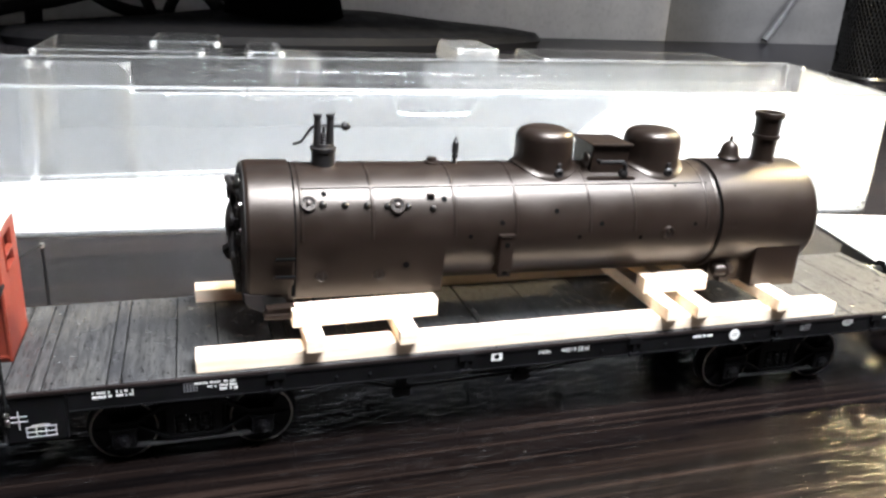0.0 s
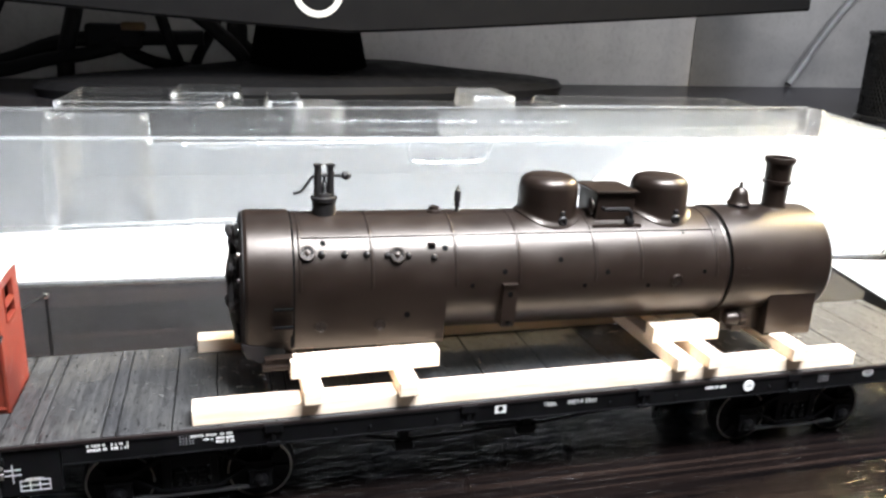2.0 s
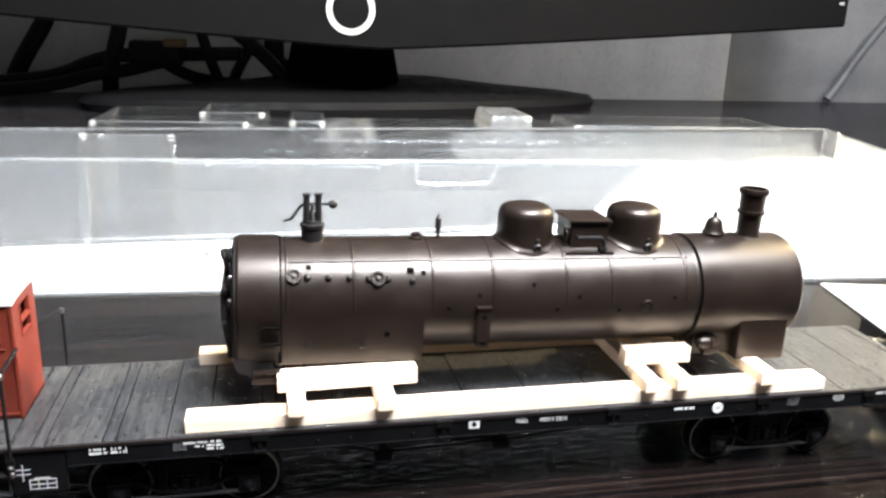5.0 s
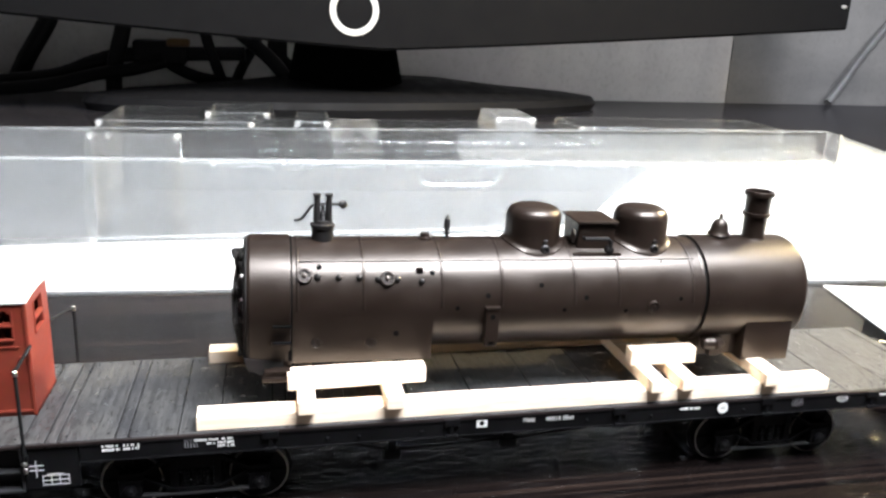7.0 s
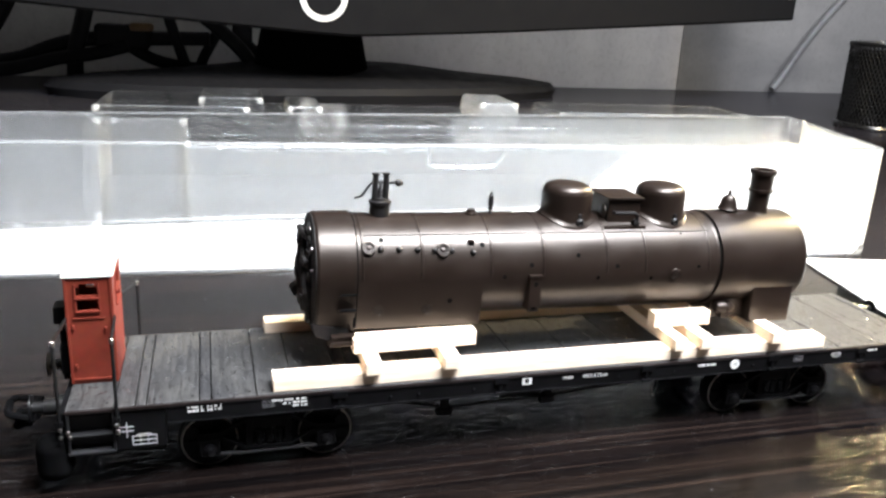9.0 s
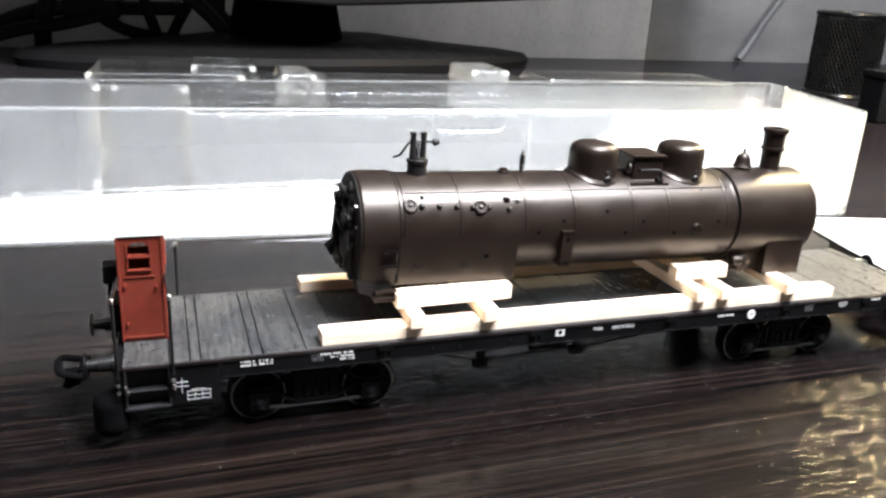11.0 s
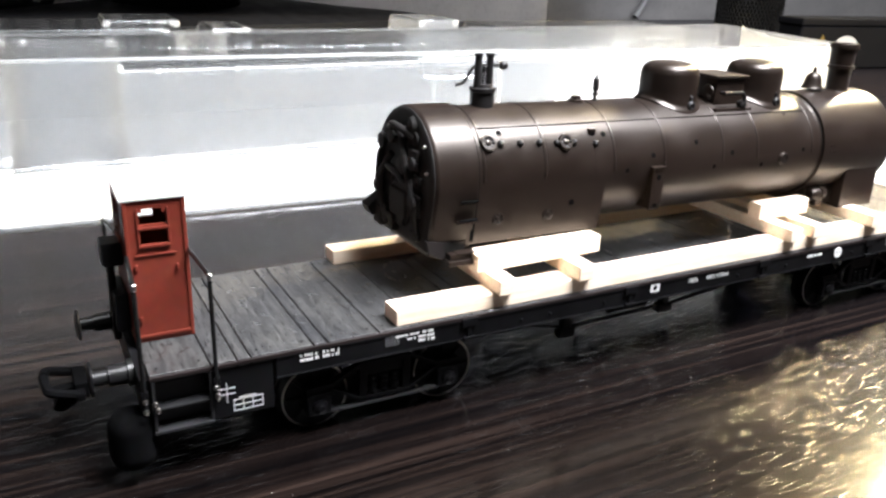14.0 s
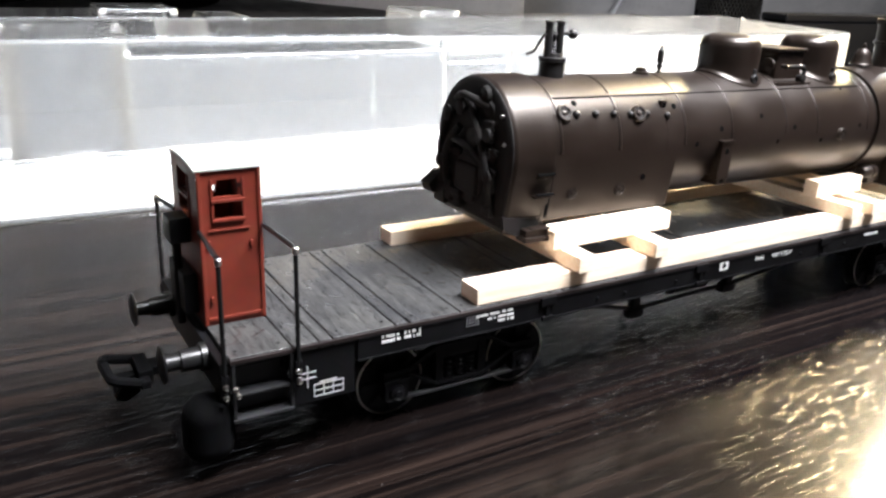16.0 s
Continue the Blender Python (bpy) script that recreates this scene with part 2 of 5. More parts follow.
YELLOW = painted("yellow label print", (0.10, 0.068, 0.01), 0.5, grain=500, vary=0.06)
GILT = painted("worn yellow connector", (0.13, 0.07, 0.02), 0.5, grain=300)
LABEL_WHITE = painted("white label print", (0.36, 0.36, 0.36), 0.5, grain=500, vary=0.06)


# ---- mesh helpers, in millimetres ----
def add_box(bm, x0, x1, y0, y1, z0, z1, bevel=0.15, seg=2, m=None):
    made = bmesh.ops.create_cube(bm, size=1.0)["verts"]
    for v in made:
        v.co = Vector(((x0 + x1) / 2 + v.co.x * (x1 - x0), (y0 + y1) / 2 + v.co.y * (y1 - y0), (z0 + z1) / 2 + v.co.z * (z1 - z0)))
        if m:
            v.co = m @ v.co
    if bevel:
        edges = list({e for v in made for e in v.link_edges})
        bmesh.ops.bevel(bm, geom=edges, offset=bevel, segments=seg, profile=0.5, affect="EDGES")
    return bm


def box(*a, **k):
    return add_box(bmesh.new(), *a, **k)


def add_rings(bm, rings, closed=True, caps=(True, True)):
    """Skins a row of rings of points with quads."""
    loops = [[bm.verts.new(p) for p in ring] for ring in rings]
    n = len(loops[0])
    for a, b in zip(loops, loops[1:]):
        for i in range(n if closed else n - 1):
            j = (i + 1) % n
            bm.faces.new((a[i], a[j], b[j], b[i]))
    if caps[0]:
        bm.faces.new(loops[0][::-1])
    if caps[1]:
        bm.faces.new(loops[-1])
    return bm


def frame_of(axis):
    w = Vector(axis).normalized()
    u = w.orthogonal().normalized()
    return u, w.cross(u), w


def add_lathe(bm, base, axis, profile, seg=32, caps=(True, True)):
    """profile: rows of (distance along the axis, radius)."""
    u, v, w = frame_of(axis)
    base = Vector(base)
    rings = [[base + w * d + (u * math.cos(6.2831853 * i / seg) + v * math.sin(6.2831853 * i / seg)) * max(r, 0.001) for i in range(seg)] for d, r in profile]
    return add_rings(bm, rings, True, caps)


def lathe(*a, **k):
    return add_lathe(bmesh.new(), *a, **k)


def add_tube(bm, points, radius, seg=8, steps=6):
    """A round wire along a smoothed line of points."""
    pts = [Vector(p) for p in points]
    line = []
    for i in range(len(pts) - 1):
        p0, p1, p2, p3 = pts[max(i - 1, 0)], pts[i], pts[i + 1], pts[min(i + 2, len(pts) - 1)]
        for k in range(steps):
            s = k / steps
            line.append(0.5 * (2 * p1 + (p2 - p0) * s + (2 * p0 - 5 * p1 + 4 * p2 - p3) * s * s + (3 * p1 - p0 - 3 * p2 + p3) * s ** 3))
    line.append(pts[-1])
    rings, u = [], None
    for i, p in enumerate(line):
        w = (line[min(i + 1, len(line) - 1)] - line[max(i - 1, 0)]).normalized()
        u = w.orthogonal().normalized() if u is None else (u - w * u.dot(w)).normalized()
        v = w.cross(u)
        rings.append([p + (u * math.cos(6.2831853 * k / seg) + v * math.sin(6.2831853 * k / seg)) * radius for k in range(seg)])
    return add_rings(bm, rings)


def tube(*a, **k):
    return add_tube(bmesh.new(), *a, **k)


def add_bent(bm, points, radius, seg=8):
    """A round wire with straight runs and tight bends."""
    fine = []
    pts = [Vector(p) for p in points]
    for i, p in enumerate(pts):
        if 0 < i < len(pts) - 1:
            a, b = (pts[i - 1] - p), (pts[i + 1] - p)
            r = min(1.2, a.length / 3, b.length / 3)
            fine += [p + a.normalized() * r, p + (a.normalized() + b.normalized()) * r * 0.28, p + b.normalized() * r]
        else:
            fine.append(p)
    return add_tube(bm, fine, radius, seg, steps=2)


def add_prism(bm, outline, place, depth):
    """outline: 2D points; place(a, b, d): the 3D point at depth d."""
    return add_rings(bm, [[place(a, b, d) for a, b in outline] for d in depth])


def finish(bm, smooth=40):
    """Turns a bmesh into a mesh; corners narrower than the angle are rounded, large faces weighing most, so that flat sides stay flat."""
    bmesh.ops.recalc_face_normals(bm, faces=bm.faces)
    bm.normal_update()
    corners = []
    if smooth:
        least = math.cos(radians(smooth))
        area = {f: f.calc_area() for f in bm.faces}
        for f in bm.faces:
            for v in f.verts:
                n = Vector()
                for g in v.link_faces:
                    if g.normal.dot(f.normal) > least:
                        n += g.normal * area[g]
                corners.append(n.normalized() if n.length > 0 else f.normal.copy())
    me = bpy.data.meshes.new("mesh")
    bm.to_mesh(me)
    bm.free()
    me.transform(Matrix.Scale(MM, 4))
    if smooth:
        me.shade_smooth()
        me.normals_split_custom_set(corners)
    return me


def thing(name, label, category, base=(0, 0, 0), group="", kind=""):
    ob = new(name)
    ob.empty_display_size = 0.005
    ob.location = Vector(base) * MM
    return tagged(ob, label, category, group, kind)


def base_inverse(ob):
    m = ob.matrix_basis.copy()
    if ob.parent:
        m = ob.parent.matrix_basis @ ob.matrix_parent_inverse @ m
    return m.inverted()


def part(name, bm, mat, parent, label="", smooth=40):
    """Links a bmesh, in world millimetres, as one mesh under a thing or a part."""
    me = finish(bm, smooth)
    me.name = name
    me.materials.append(mat)
    ob = new(name, me)
    ob.parent = parent
    ob.matrix_parent_inverse = base_inverse(parent) if parent.type == "EMPTY" else Matrix()
    if label:
        tagged(ob, label)
    return ob


def solid(name, bm, mat, label, category, group="", kind="", smooth=40):
    """Links a bmesh as one top-level thing."""
    me = finish(bm, smooth)
    me.name = name
    me.materials.append(mat)
    return tagged(new(name, me), label, category, group, kind)


def mesh_text(words, size, place):
    """Letters of the built-in font as a flat mesh, width and height in millimetres, on the plane that faces -y."""
    data = bpy.data.curves.new("letters", "FONT")
    data.body, data.size, data.extrude = words, 1.0, 0.0
    data.align_x, data.align_y = "LEFT", "CENTER"
    ob = new("letters", data)
    bpy.context.view_layer.update()
    me = bpy.data.meshes.new_from_object(ob.evaluated_get(bpy.context.evaluated_depsgraph_get()))
    bpy.data.objects.remove(ob)
    bm = bmesh.new()
    bm.from_mesh(me)
    xs = [v.co.x for v in bm.verts]
    ys = [v.co.y for v in bm.verts]
    for v in bm.verts:
        a, b = (v.co.x - min(xs)) / (max(xs) - min(xs)), (v.co.y - min(ys)) / (max(ys) - min(ys))
        v.co = Vector((place[0] + a * size[0], place[1], place[2] + b * size[1]))
    return bm


# ---- desk, walls, room ----
solid("desk", box(-900, 1100, -420, 755, -28, 0, bevel=1.5), DESK, "dark brown wood-grain laminate desk top with a satin gloss", "desk", kind="structure")
solid("wall_north", box(-1500, 1900, 758, 900, -800, 1900, bevel=0), WALL, "grey mottled concrete-look wallpaper wall behind the desk", "wall", kind="structure")
solid("wallpaper_strip", box(500, 1895, 757.3, 758.4, -790, 1890, bevel=0.2), WALL_DIMMED, "strip of mottled grey wallpaper, darkened for the weaker light there", "wallpaper", kind="structure")
solid("wall_west", box(-1600, -1500, -2000, 900, -800, 1900, bevel=0), PLAIN_WALL, "plain pale grey painted room wall", "wall", kind="structure")
solid("wall_east", box(1900, 2000, -2000, 900, -800, 1900, bevel=0), PLAIN_WALL, "plain pale grey painted room wall", "wall", kind="structure")
solid("wall_south", box(-1600, 2000, -2100, -2000, -800, 1900, bevel=0), PLAIN_WALL, "plain pale grey painted room wall", "wall", kind="structure")
solid("ceiling", box(-1600, 2000, -2100, 900, 1900, 2000, bevel=0), PLAIN_WALL, "plain pale painted ceiling", "ceiling", kind="structure")
solid("floor", box(-1600, 2000, -2100, 900, -900, -800, bevel=0), PLAIN_WALL, "plain grey room floor below the desk", "floor", kind="structure")

# ---- flat wagon ----
CY = 17.0
DZ = 17.4
X0, X1 = -91.5, 108.5
wagon = thing("flat_wagon", "black model railway flat wagon with grey planks and red cabin", "model wagon", (8, CY, 0))


def wagon_frame():
    for y, lab in ((0.0, "front"), (2 * CY, "back")):
        s = 1 if y == 0 else -1
        bar = part("sole_bar", box(X0 + 18, X1 - 0.3, min(y, y + s * 1.4), max(y, y + s * 1.4), 13.2, 16.3, 0.12), FRAME, wagon)
        for z0, z1 in ((16.25, 16.55), (12.95, 13.25)):
            part("flange", box(X0 + 18, X1 - 0.3, min(y - s * 0.14, y + s * 1.6), max(y - s * 0.14, y + s * 1.6), z0, z1, 0.06), FRAME, bar)
        part("deck_edge", box(X0, X1, min(y - s * 0.15, y + s * 0.5), max(y - s * 0.15, y + s * 0.5), 16.55, 17.15, 0.1), EDGE, wagon, "brown wooden edge strip under the deck")
        bm = bmesh.new()
        add_box(bm, X0 + 8.5, X0 + 17.6, min(y + s * 0.2, y + s * 1.2), max(y + s * 0.2, y + s * 1.2), 8.2, 16.4, 0.12)
        part("end_plate", bm, FRAME, wagon)
        bm = bmesh.new()
        add_box(bm, X0 + 0.2, X0 + 8.4, min(y + s * 2.2, y + s * 2.8), max(y + s * 2.2, y + s * 2.8), 8.6, 16.3, 0.1)
        add_box(bm, X0 + 0.1, X0 + 8.5, min(y - s * 0.3, y + s * 2.8), max(y - s * 0.3, y + s * 2.8), 8.0, 8.5, 0.12)
        add_box(bm, X0 + 0.1, X0 + 8.5, min(y, y + s * 2.6), max(y, y + s * 2.6), 11.6, 12.0, 0.12)
        for x in (X0 + 0.2, X0 + 8.1):
            add_box(bm, x, x + 0.45, min(y - s * 0.1, y + s * 0.5), max(y - s * 0.1, y + s * 0.5), 8.2, 16.4, 0.08)
        part("step", bm, STEP, wagon, "dark moulded cabin step below the deck")
        for k, x in enumerate((-40.5, -6.0, 29.0, 62.5, 88.0)):
            bm = bmesh.new()
            add_box(bm, x - 1.5, x + 1.5, min(y - s * 0.5, y), max(y - s * 0.5, y), 15.4, 16.9, 0.12)
            add_box(bm, x - 1.1, x + 1.1, min(y - s * 0.6, y), max(y - s * 0.6, y), 12.9, 13.6, 0.12)
            add_box(bm, x - 0.4, x + 0.4, min(y - s * 0.35, y), max(y - s * 0.35, y), 13.0, 15.5, 0.1)
            part("stake_pocket", bm, FRAME, wagon)
        for x in (-30, -24, -12, 22, 36, 57, 70, 96):
            part("rivet", lathe((x, y, 14.6), (0, -s, 0), [(0, 0.28), (0.18, 0.26), (0.3, 0.1)], 8), FRAME, wagon)
    part("hose_block", box(-97.4, -90.8, -0.6, 5.6, 2.0, 11.6, 2.9, 6), MATT, wagon, "dark rounded block hanging below the buffer beam")
    bm = bmesh.new()
    add_box(bm, X0, X1, CY - 4, CY + 4, 12.0, 15.6, 0.1)
    for x in range(-84, 108, 16):
        add_box(bm, x, x + 1.2, 1.4, 2 * CY - 1.4, 13.4, 15.6, 0.05)
    part("centre_sill", bm, FRAME, wagon)
    for x, s in ((X0, -1), (X1, 1)):
        bm = bmesh.new()
        add_box(bm, min(x, x + s * 1.2), max(x, x + s * 1.2), 0.6, 2 * CY - 0.6, 11.4, 16.6, 0.15)
        part("headstock", bm, FRAME, wagon)
        for y in (CY - 9.8, CY + 9.8):
            bm = lathe((x + s * 1.2, y, 14.9), (s, 0, 0), [(0, 2.0), (0.8, 2.0), (0.9, 1.55), (3.4, 1.5), (3.5, 1.1), (5.6, 1.1)], 20)
            shank = part("buffer", bm, STEEL_BLACK, wagon, "black sprung buffer with a worn shiny barrel")
            part("buffer_head", lathe((x + s * 6.6, y, 14.9), (s, 0, 0), [(0, 0.9), (0.15, 2.4), (0.45, 2.55), (0.75, 1.6), (0.85, 0.3)], 24), FRAME, shank)
        bm = bmesh.new()
        add_box(bm, min(x + s * 1.2, x + s * 7.5), max(x + s * 1.2, x + s * 7.5), CY - 1.6, CY + 1.6, 9.2, 10.6, 0.2)
        add_box(bm, min(x + s * 7, x + s * 9), max(x + s * 7, x + s * 9), CY - 3.0, CY + 3.0, 8.8, 11.0, 0.25)
        add_bent(bm, [(x + s * 8.5, CY - 4.0, 9.6), (x + s * 12.6, CY - 4.0, 10.9), (x + s * 13.0, CY + 0.6, 11.2)], 0.75)
        add_bent(bm, [(x + s * 13.0, CY + 1.6, 11.0), (x + s * 12.6, CY + 4.0, 10.6), (x + s * 8.5, CY + 4.0, 9.6)], 0.7)
        add_box(bm, min(x + s * 7.6, x + s * 9), max(x + s * 7.6, x + s * 9), CY - 4.8, CY + 4.8, 9.0, 10.2, 0.25)
        add_prism(bm, [(x + s * 9, 9.4), (x + s * 11.5, 9.2), (x + s * 12.2, 7.6), (x + s * 11.0, 7.0), (x + s * 9, 8.2)], lambda a, c, d: Vector((a, d, c)), (CY - 3.4, CY - 2.0))
        add_box(bm, min(x + s * 9, x + s * 12), max(x + s * 9, x + s * 12), CY - 0.9, CY + 0.9, 6.2, 9.6, 0.25)
        part("coupler", bm, MATT, wagon, "black plastic hook coupler")


def bogie_parts(cx):
    bo = wagon
    for side, y in ((1, 3.2), (-1, 2 * CY - 3.2)):
        def Y(a):
            return y - side * a
        # arch bar side: top bar, dropped lower bar and a thin tie between the axle boxes
        def flat(points, w, d0, d1):
            bm = bmesh.new()
            outline = [(px, pz + w / 2) for px, pz in points] + [(px, pz - w / 2) for px, pz in reversed(points)]
            n = len(points)
            for i in range(n - 1):
                q = [outline[i], outline[i + 1], outline[2 * n - 2 - i], outline[2 * n - 1 - i]]
                add_prism(bm, q, lambda a, c, d: Vector((a, d, c)), (Y(d0), Y(d1)))
            return bm
        part("arch_bar", flat([(cx - 13.6, 7.9), (cx - 9.4, 8.0), (cx - 4.6, 10.6), (cx + 4.6, 10.6), (cx + 9.4, 8.0), (cx + 13.6, 7.9)], 0.7, 0.5, -0.7), FRAME, bo)
        part("arch_bar", flat([(cx - 13.6, 7.3), (cx - 9.2, 7.2), (cx - 4.4, 4.5), (cx + 4.4, 4.5), (cx + 9.2, 7.2), (cx + 13.6, 7.3)], 0.55, 0.6, -0.7), FRAME, bo)
        part("tie_bar", flat([(cx - 13.2, 3.5), (cx + 13.2, 3.5)], 0.36, 0.7, -0.5), WORN, bo, "thin worn tie bar")
        for dx in (-3.9, 3.9):
            part("column", box(cx + dx - 0.7, cx + dx + 0.7, min(Y(0.3), Y(-0.9)), max(Y(0.3), Y(-0.9)), 4.4, 10.7, 0.15), FRAME, bo)
        part("bolster", box(cx - 3.4, cx + 3.4, min(Y(0.0), Y(-3.0)), max(Y(0.0), Y(-3.0)), 8.2, 10.2, 0.3), FRAME, bo)
        for dx in (-2.0, 0.0, 2.0):
            part("spring", lathe((cx + dx, Y(-0.4), 4.8), (0, 0, 1), [(0.85 * k / 2, (0.62, 0.85)[k % 2]) for k in range(9)], 10), FRAME, bo)
        for s in (-1, 1):
            x = cx + s * 11.6
            bm = box(x - 2.0, x + 2.0, min(Y(0.9), Y(-1.0)), max(Y(0.9), Y(-1.0)), 3.6, 7.0, 0.3)
            add_box(bm, x - 2.2, x + 2.2, min(Y(1.05), Y(-1.0)), max(Y(1.05), Y(-1.0)), 6.6, 7.1, 0.12)
            part("axle_box", bm, FRAME, bo)
            part("brake_shoe", box(cx + s * 4.6, cx + s * 5.5, min(Y(-1.7), Y(-3.4)), max(Y(-1.7), Y(-3.4)), 3.2, 8.4, 0.3), FRAME, bo)
        for s in (-1, 1):
            x = cx + s * 11.6
            part("axle_cap", lathe((x, Y(0.9), 5.0), (0, -side, 0), [(0, 1.3), (0.5, 1.25), (0.7, 0.7), (0.9, 0.5)], 12), FRAME, bo)
            bm = lathe((x, Y(-4.2), 5.7), (0, -side, 0), [(0, 6.2), (0.5, 6.2), (0.6, 5.7), (2.5, 5.6)], 40)
            wheel = part("wheel", bm, FRAME, bo, "black wheel with a worn steel rim")
            part("tyre", lathe((x, Y(-4.2 + 2.52), 5.7), (0, -side, 0), [(0, 5.64), (0.12, 5.58), (0.14, 5.32), (0.0, 5.28)], 40, caps=(False, False)), TYRE, wheel)
            for k in range(8):
                a = k * math.pi / 4
                bm = bmesh.new()
                add_box(bm, 0.8, 4.9, -0.35, 0.35, 0, 0.3, 0.08, m=Matrix.Translation((x, Y(-4.2 + 2.6), 5.7)) @ Matrix.Rotation(radians(90 * side), 4, "X") @ Matrix.Rotation(a, 4, "Z"))
                part("spoke", bm, FRAME, wheel)
    for s in (-1, 1):
        part("axle", lathe((cx + s * 11.6, 4.5, 5.7), (0, 1, 0), [(0, 0.8), (2 * CY - 9, 0.8)], 12), FRAME, bo)


def truss_and_brakes():
    for side, y in ((1, 4.4), (-1, 2 * CY - 4.4)):
        bm = bmesh.new()
        add_bent(bm, [(-34, y, 12.6), (-17, y, 8.4), (10, y, 9.2), (44, y, 12.8)], 0.4)
        part("truss_rod", bm, FRAME, wagon)
        bm = bmesh.new()
        add_bent(bm, [(-22, y - side * 0.5, 12.6), (4, y - side * 0.5, 13.0)], 0.3)
        part("brake_rod", bm, FRAME, wagon)
        for x, z in ((-17, 7.2), (7, 8.0)):
            bm = bmesh.new()
            add_box(bm, x - 0.9, x + 0.9, y - 0.8, y + 0.8, z, 13.2, 0.2)
            add_box(bm, x - 1.7, x + 1.7, y - 1.0, y + 1.0, z - 0.3, z + 1.5, 0.25)
            part("queen_post", bm, FRAME, wagon)
    bm = lathe((-2, 11, 8.6), (1, 0, 0), [(0, 0.6), (0.3, 2.4), (9, 2.5), (9.4, 0.6)], 20)
    part("brake_cylinder", bm, FRAME, wagon)
    bm = lathe((24, 21, 9.0), (1, 0, 0), [(0, 0.6), (0.6, 2.7), (15, 2.7), (15.6, 0.6)], 20)
    part("air_tank", bm, FRAME, wagon)


def lettering():
    y = -0.06
    def bars(rows, label="small white stencilled rows of text"):
        bm = bmesh.new()
        for x0, x1, z0, z1 in rows:
            add_box(bm, x0, x1, y - 0.04, y + 0.05, z0, z1, 0)
        part("lettering", bm, WHITE, wagon, label, smooth=0)
    rnd = random.Random(5)
    def words(x0, x1, z0, z1):
        out, x = [], x0
        while x < x1 - 0.25:
            w = min(rnd.uniform(0.16, 0.34), x1 - x)
            out.append((x, x + w, z0 + rnd.uniform(0, 0.06), z1 - rnd.uniform(0, 0.12)))
            x += w + (0.09 if rnd.random() < 0.75 else 0.4)
        return out
    bars(words(-69.8, -66.9, 15.75, 16.25) + words(-66.2, -64.0, 15.7, 16.25) + words(-69.8, -66.4, 14.95, 15.45) + words(-66.2, -63.9, 14.95, 15.45)
         + [(-66.45, -63.6, 16.3, 16.4), (-63.75, -63.6, 14.95, 16.4)])
    bars(words(-53.9, -49.6, 15.75, 16.2) + words(-49.2, -47.0, 15.75, 16.25) + words(-51.9, -50.3, 15.0, 15.4) + words(-49.9, -48.5, 15.05, 15.5)
         + words(-48.3, -46.9, 15.0, 15.5) + words(-49.9, -48.4, 14.35, 14.8) + words(-48.2, -47.0, 14.3, 14.8))
    bars(words(42.3, 47.0, 15.35, 15.95))
    bars(words(88.0, 93.0, 15.7, 16.3))
    for x0, x1 in ((-55.6, -53.6), (68.6, 70.8)):
        bm = bmesh.new()
        for i in range(5):
            for j in range(4):
                px, pz = x0 + (x1 - x0) * i / 4, 14.7 + 1.5 * j / 3
                add_lathe(bm, (px, y + 0.05, pz), (0, -1, 0), [(0, 0.14), (0.1, 0.12), (0.15, 0.04)], 6)
        part("rivet_plate", bm, GREY_CABLE, wagon, "patch of small grey rivets")
    part("lettering", mesh_text("Halle", (2.3, 0.95), (8.6, y, 15.1)), WHITE, wagon, "white stencilled station name", smooth=0)
    part("lettering", mesh_text("44014 SSml", (5.8, 0.95), (13.2, y, 15.05)), WHITE, wagon, "white stencilled wagon type lettering", smooth=0)
    bm = box(-1.05, 1.1, y - 0.04, y + 0.05, 14.65, 16.4, 0.02)
    sign = part("square_sign", bm, WHITE, wagon, "white square sign with a black dot")
    part("sign_dot", lathe((0.02, y - 0.03, 15.52), (0, -1, 0), [(0, 0.55), (0.05, 0.5)], 16), FRAME, sign)
    disc = part("round_sign", lathe((52.0, -0.12, 15.3), (0, -1, 0), [(0, 1.2), (0.14, 1.15)], 28), WHITE, wagon, "white round sign")
    bm = bmesh.new()
    for z in (15.2, 15.6):
        add_box(bm, 51.4, 52.6, -0.29, -0.25, z - 0.07, z + 0.07, 0)
    part("sign_bar", bm, GREY_CABLE, disc)
    bm = lathe((0, 0.05, 0), (0, -1, 0), [(0, 1.0), (0.12, 0.96)], 24)
    bmesh.ops.transform(bm, matrix=Matrix.Translation((80.6, 0, 15.6)) @ Matrix.Diagonal((1.4, 1, 0.9, 1)), verts=bm.verts)
    oval = part("oval_sign", bm, LABEL_WHITE, wagon, "white oval sign with grey bars")
    bm = bmesh.new()
    for z in (15.25, 15.6, 15.95):
        add_box(bm, 79.7, 81.5, -0.13, -0.07, z - 0.06, z + 0.06, 0)
    part("sign_bar", bm, GREY_CABLE, oval)
    g = bmesh.new()
    yy = 0.2 - 0.05
    for x in (-80.0, -78.6, -77.2, -75.7):
        add_box(g, x - 0.08, x + 0.08, yy - 0.04, yy + 0.06, 9.0, 10.8, 0)
    for z in (9.0, 9.9, 10.8):
        add_box(g, -80.1, -75.6, yy - 0.045, yy + 0.06, z - 0.08, z + 0.08, 0)
    add_box(g, -79.2, -76.6, yy - 0.045, yy + 0.06, 11.0, 11.2, 0)
    part("grid_sign", g, LABEL_WHITE, wagon, "white stencilled grid of six boxes", smooth=0)
    g = bmesh.new()
    add_box(g, -81.03, -80.87, yy - 0.04, yy + 0.06, 10.6, 13.9, 0)
    for z in (12.0, 12.9):
        add_box(g, -82.1, -79.7, yy - 0.045, yy + 0.06, z - 0.09, z + 0.09, 0)
    part("cross_sign", g, LABEL_WHITE, wagon, "white stencilled double cross", smooth=0)
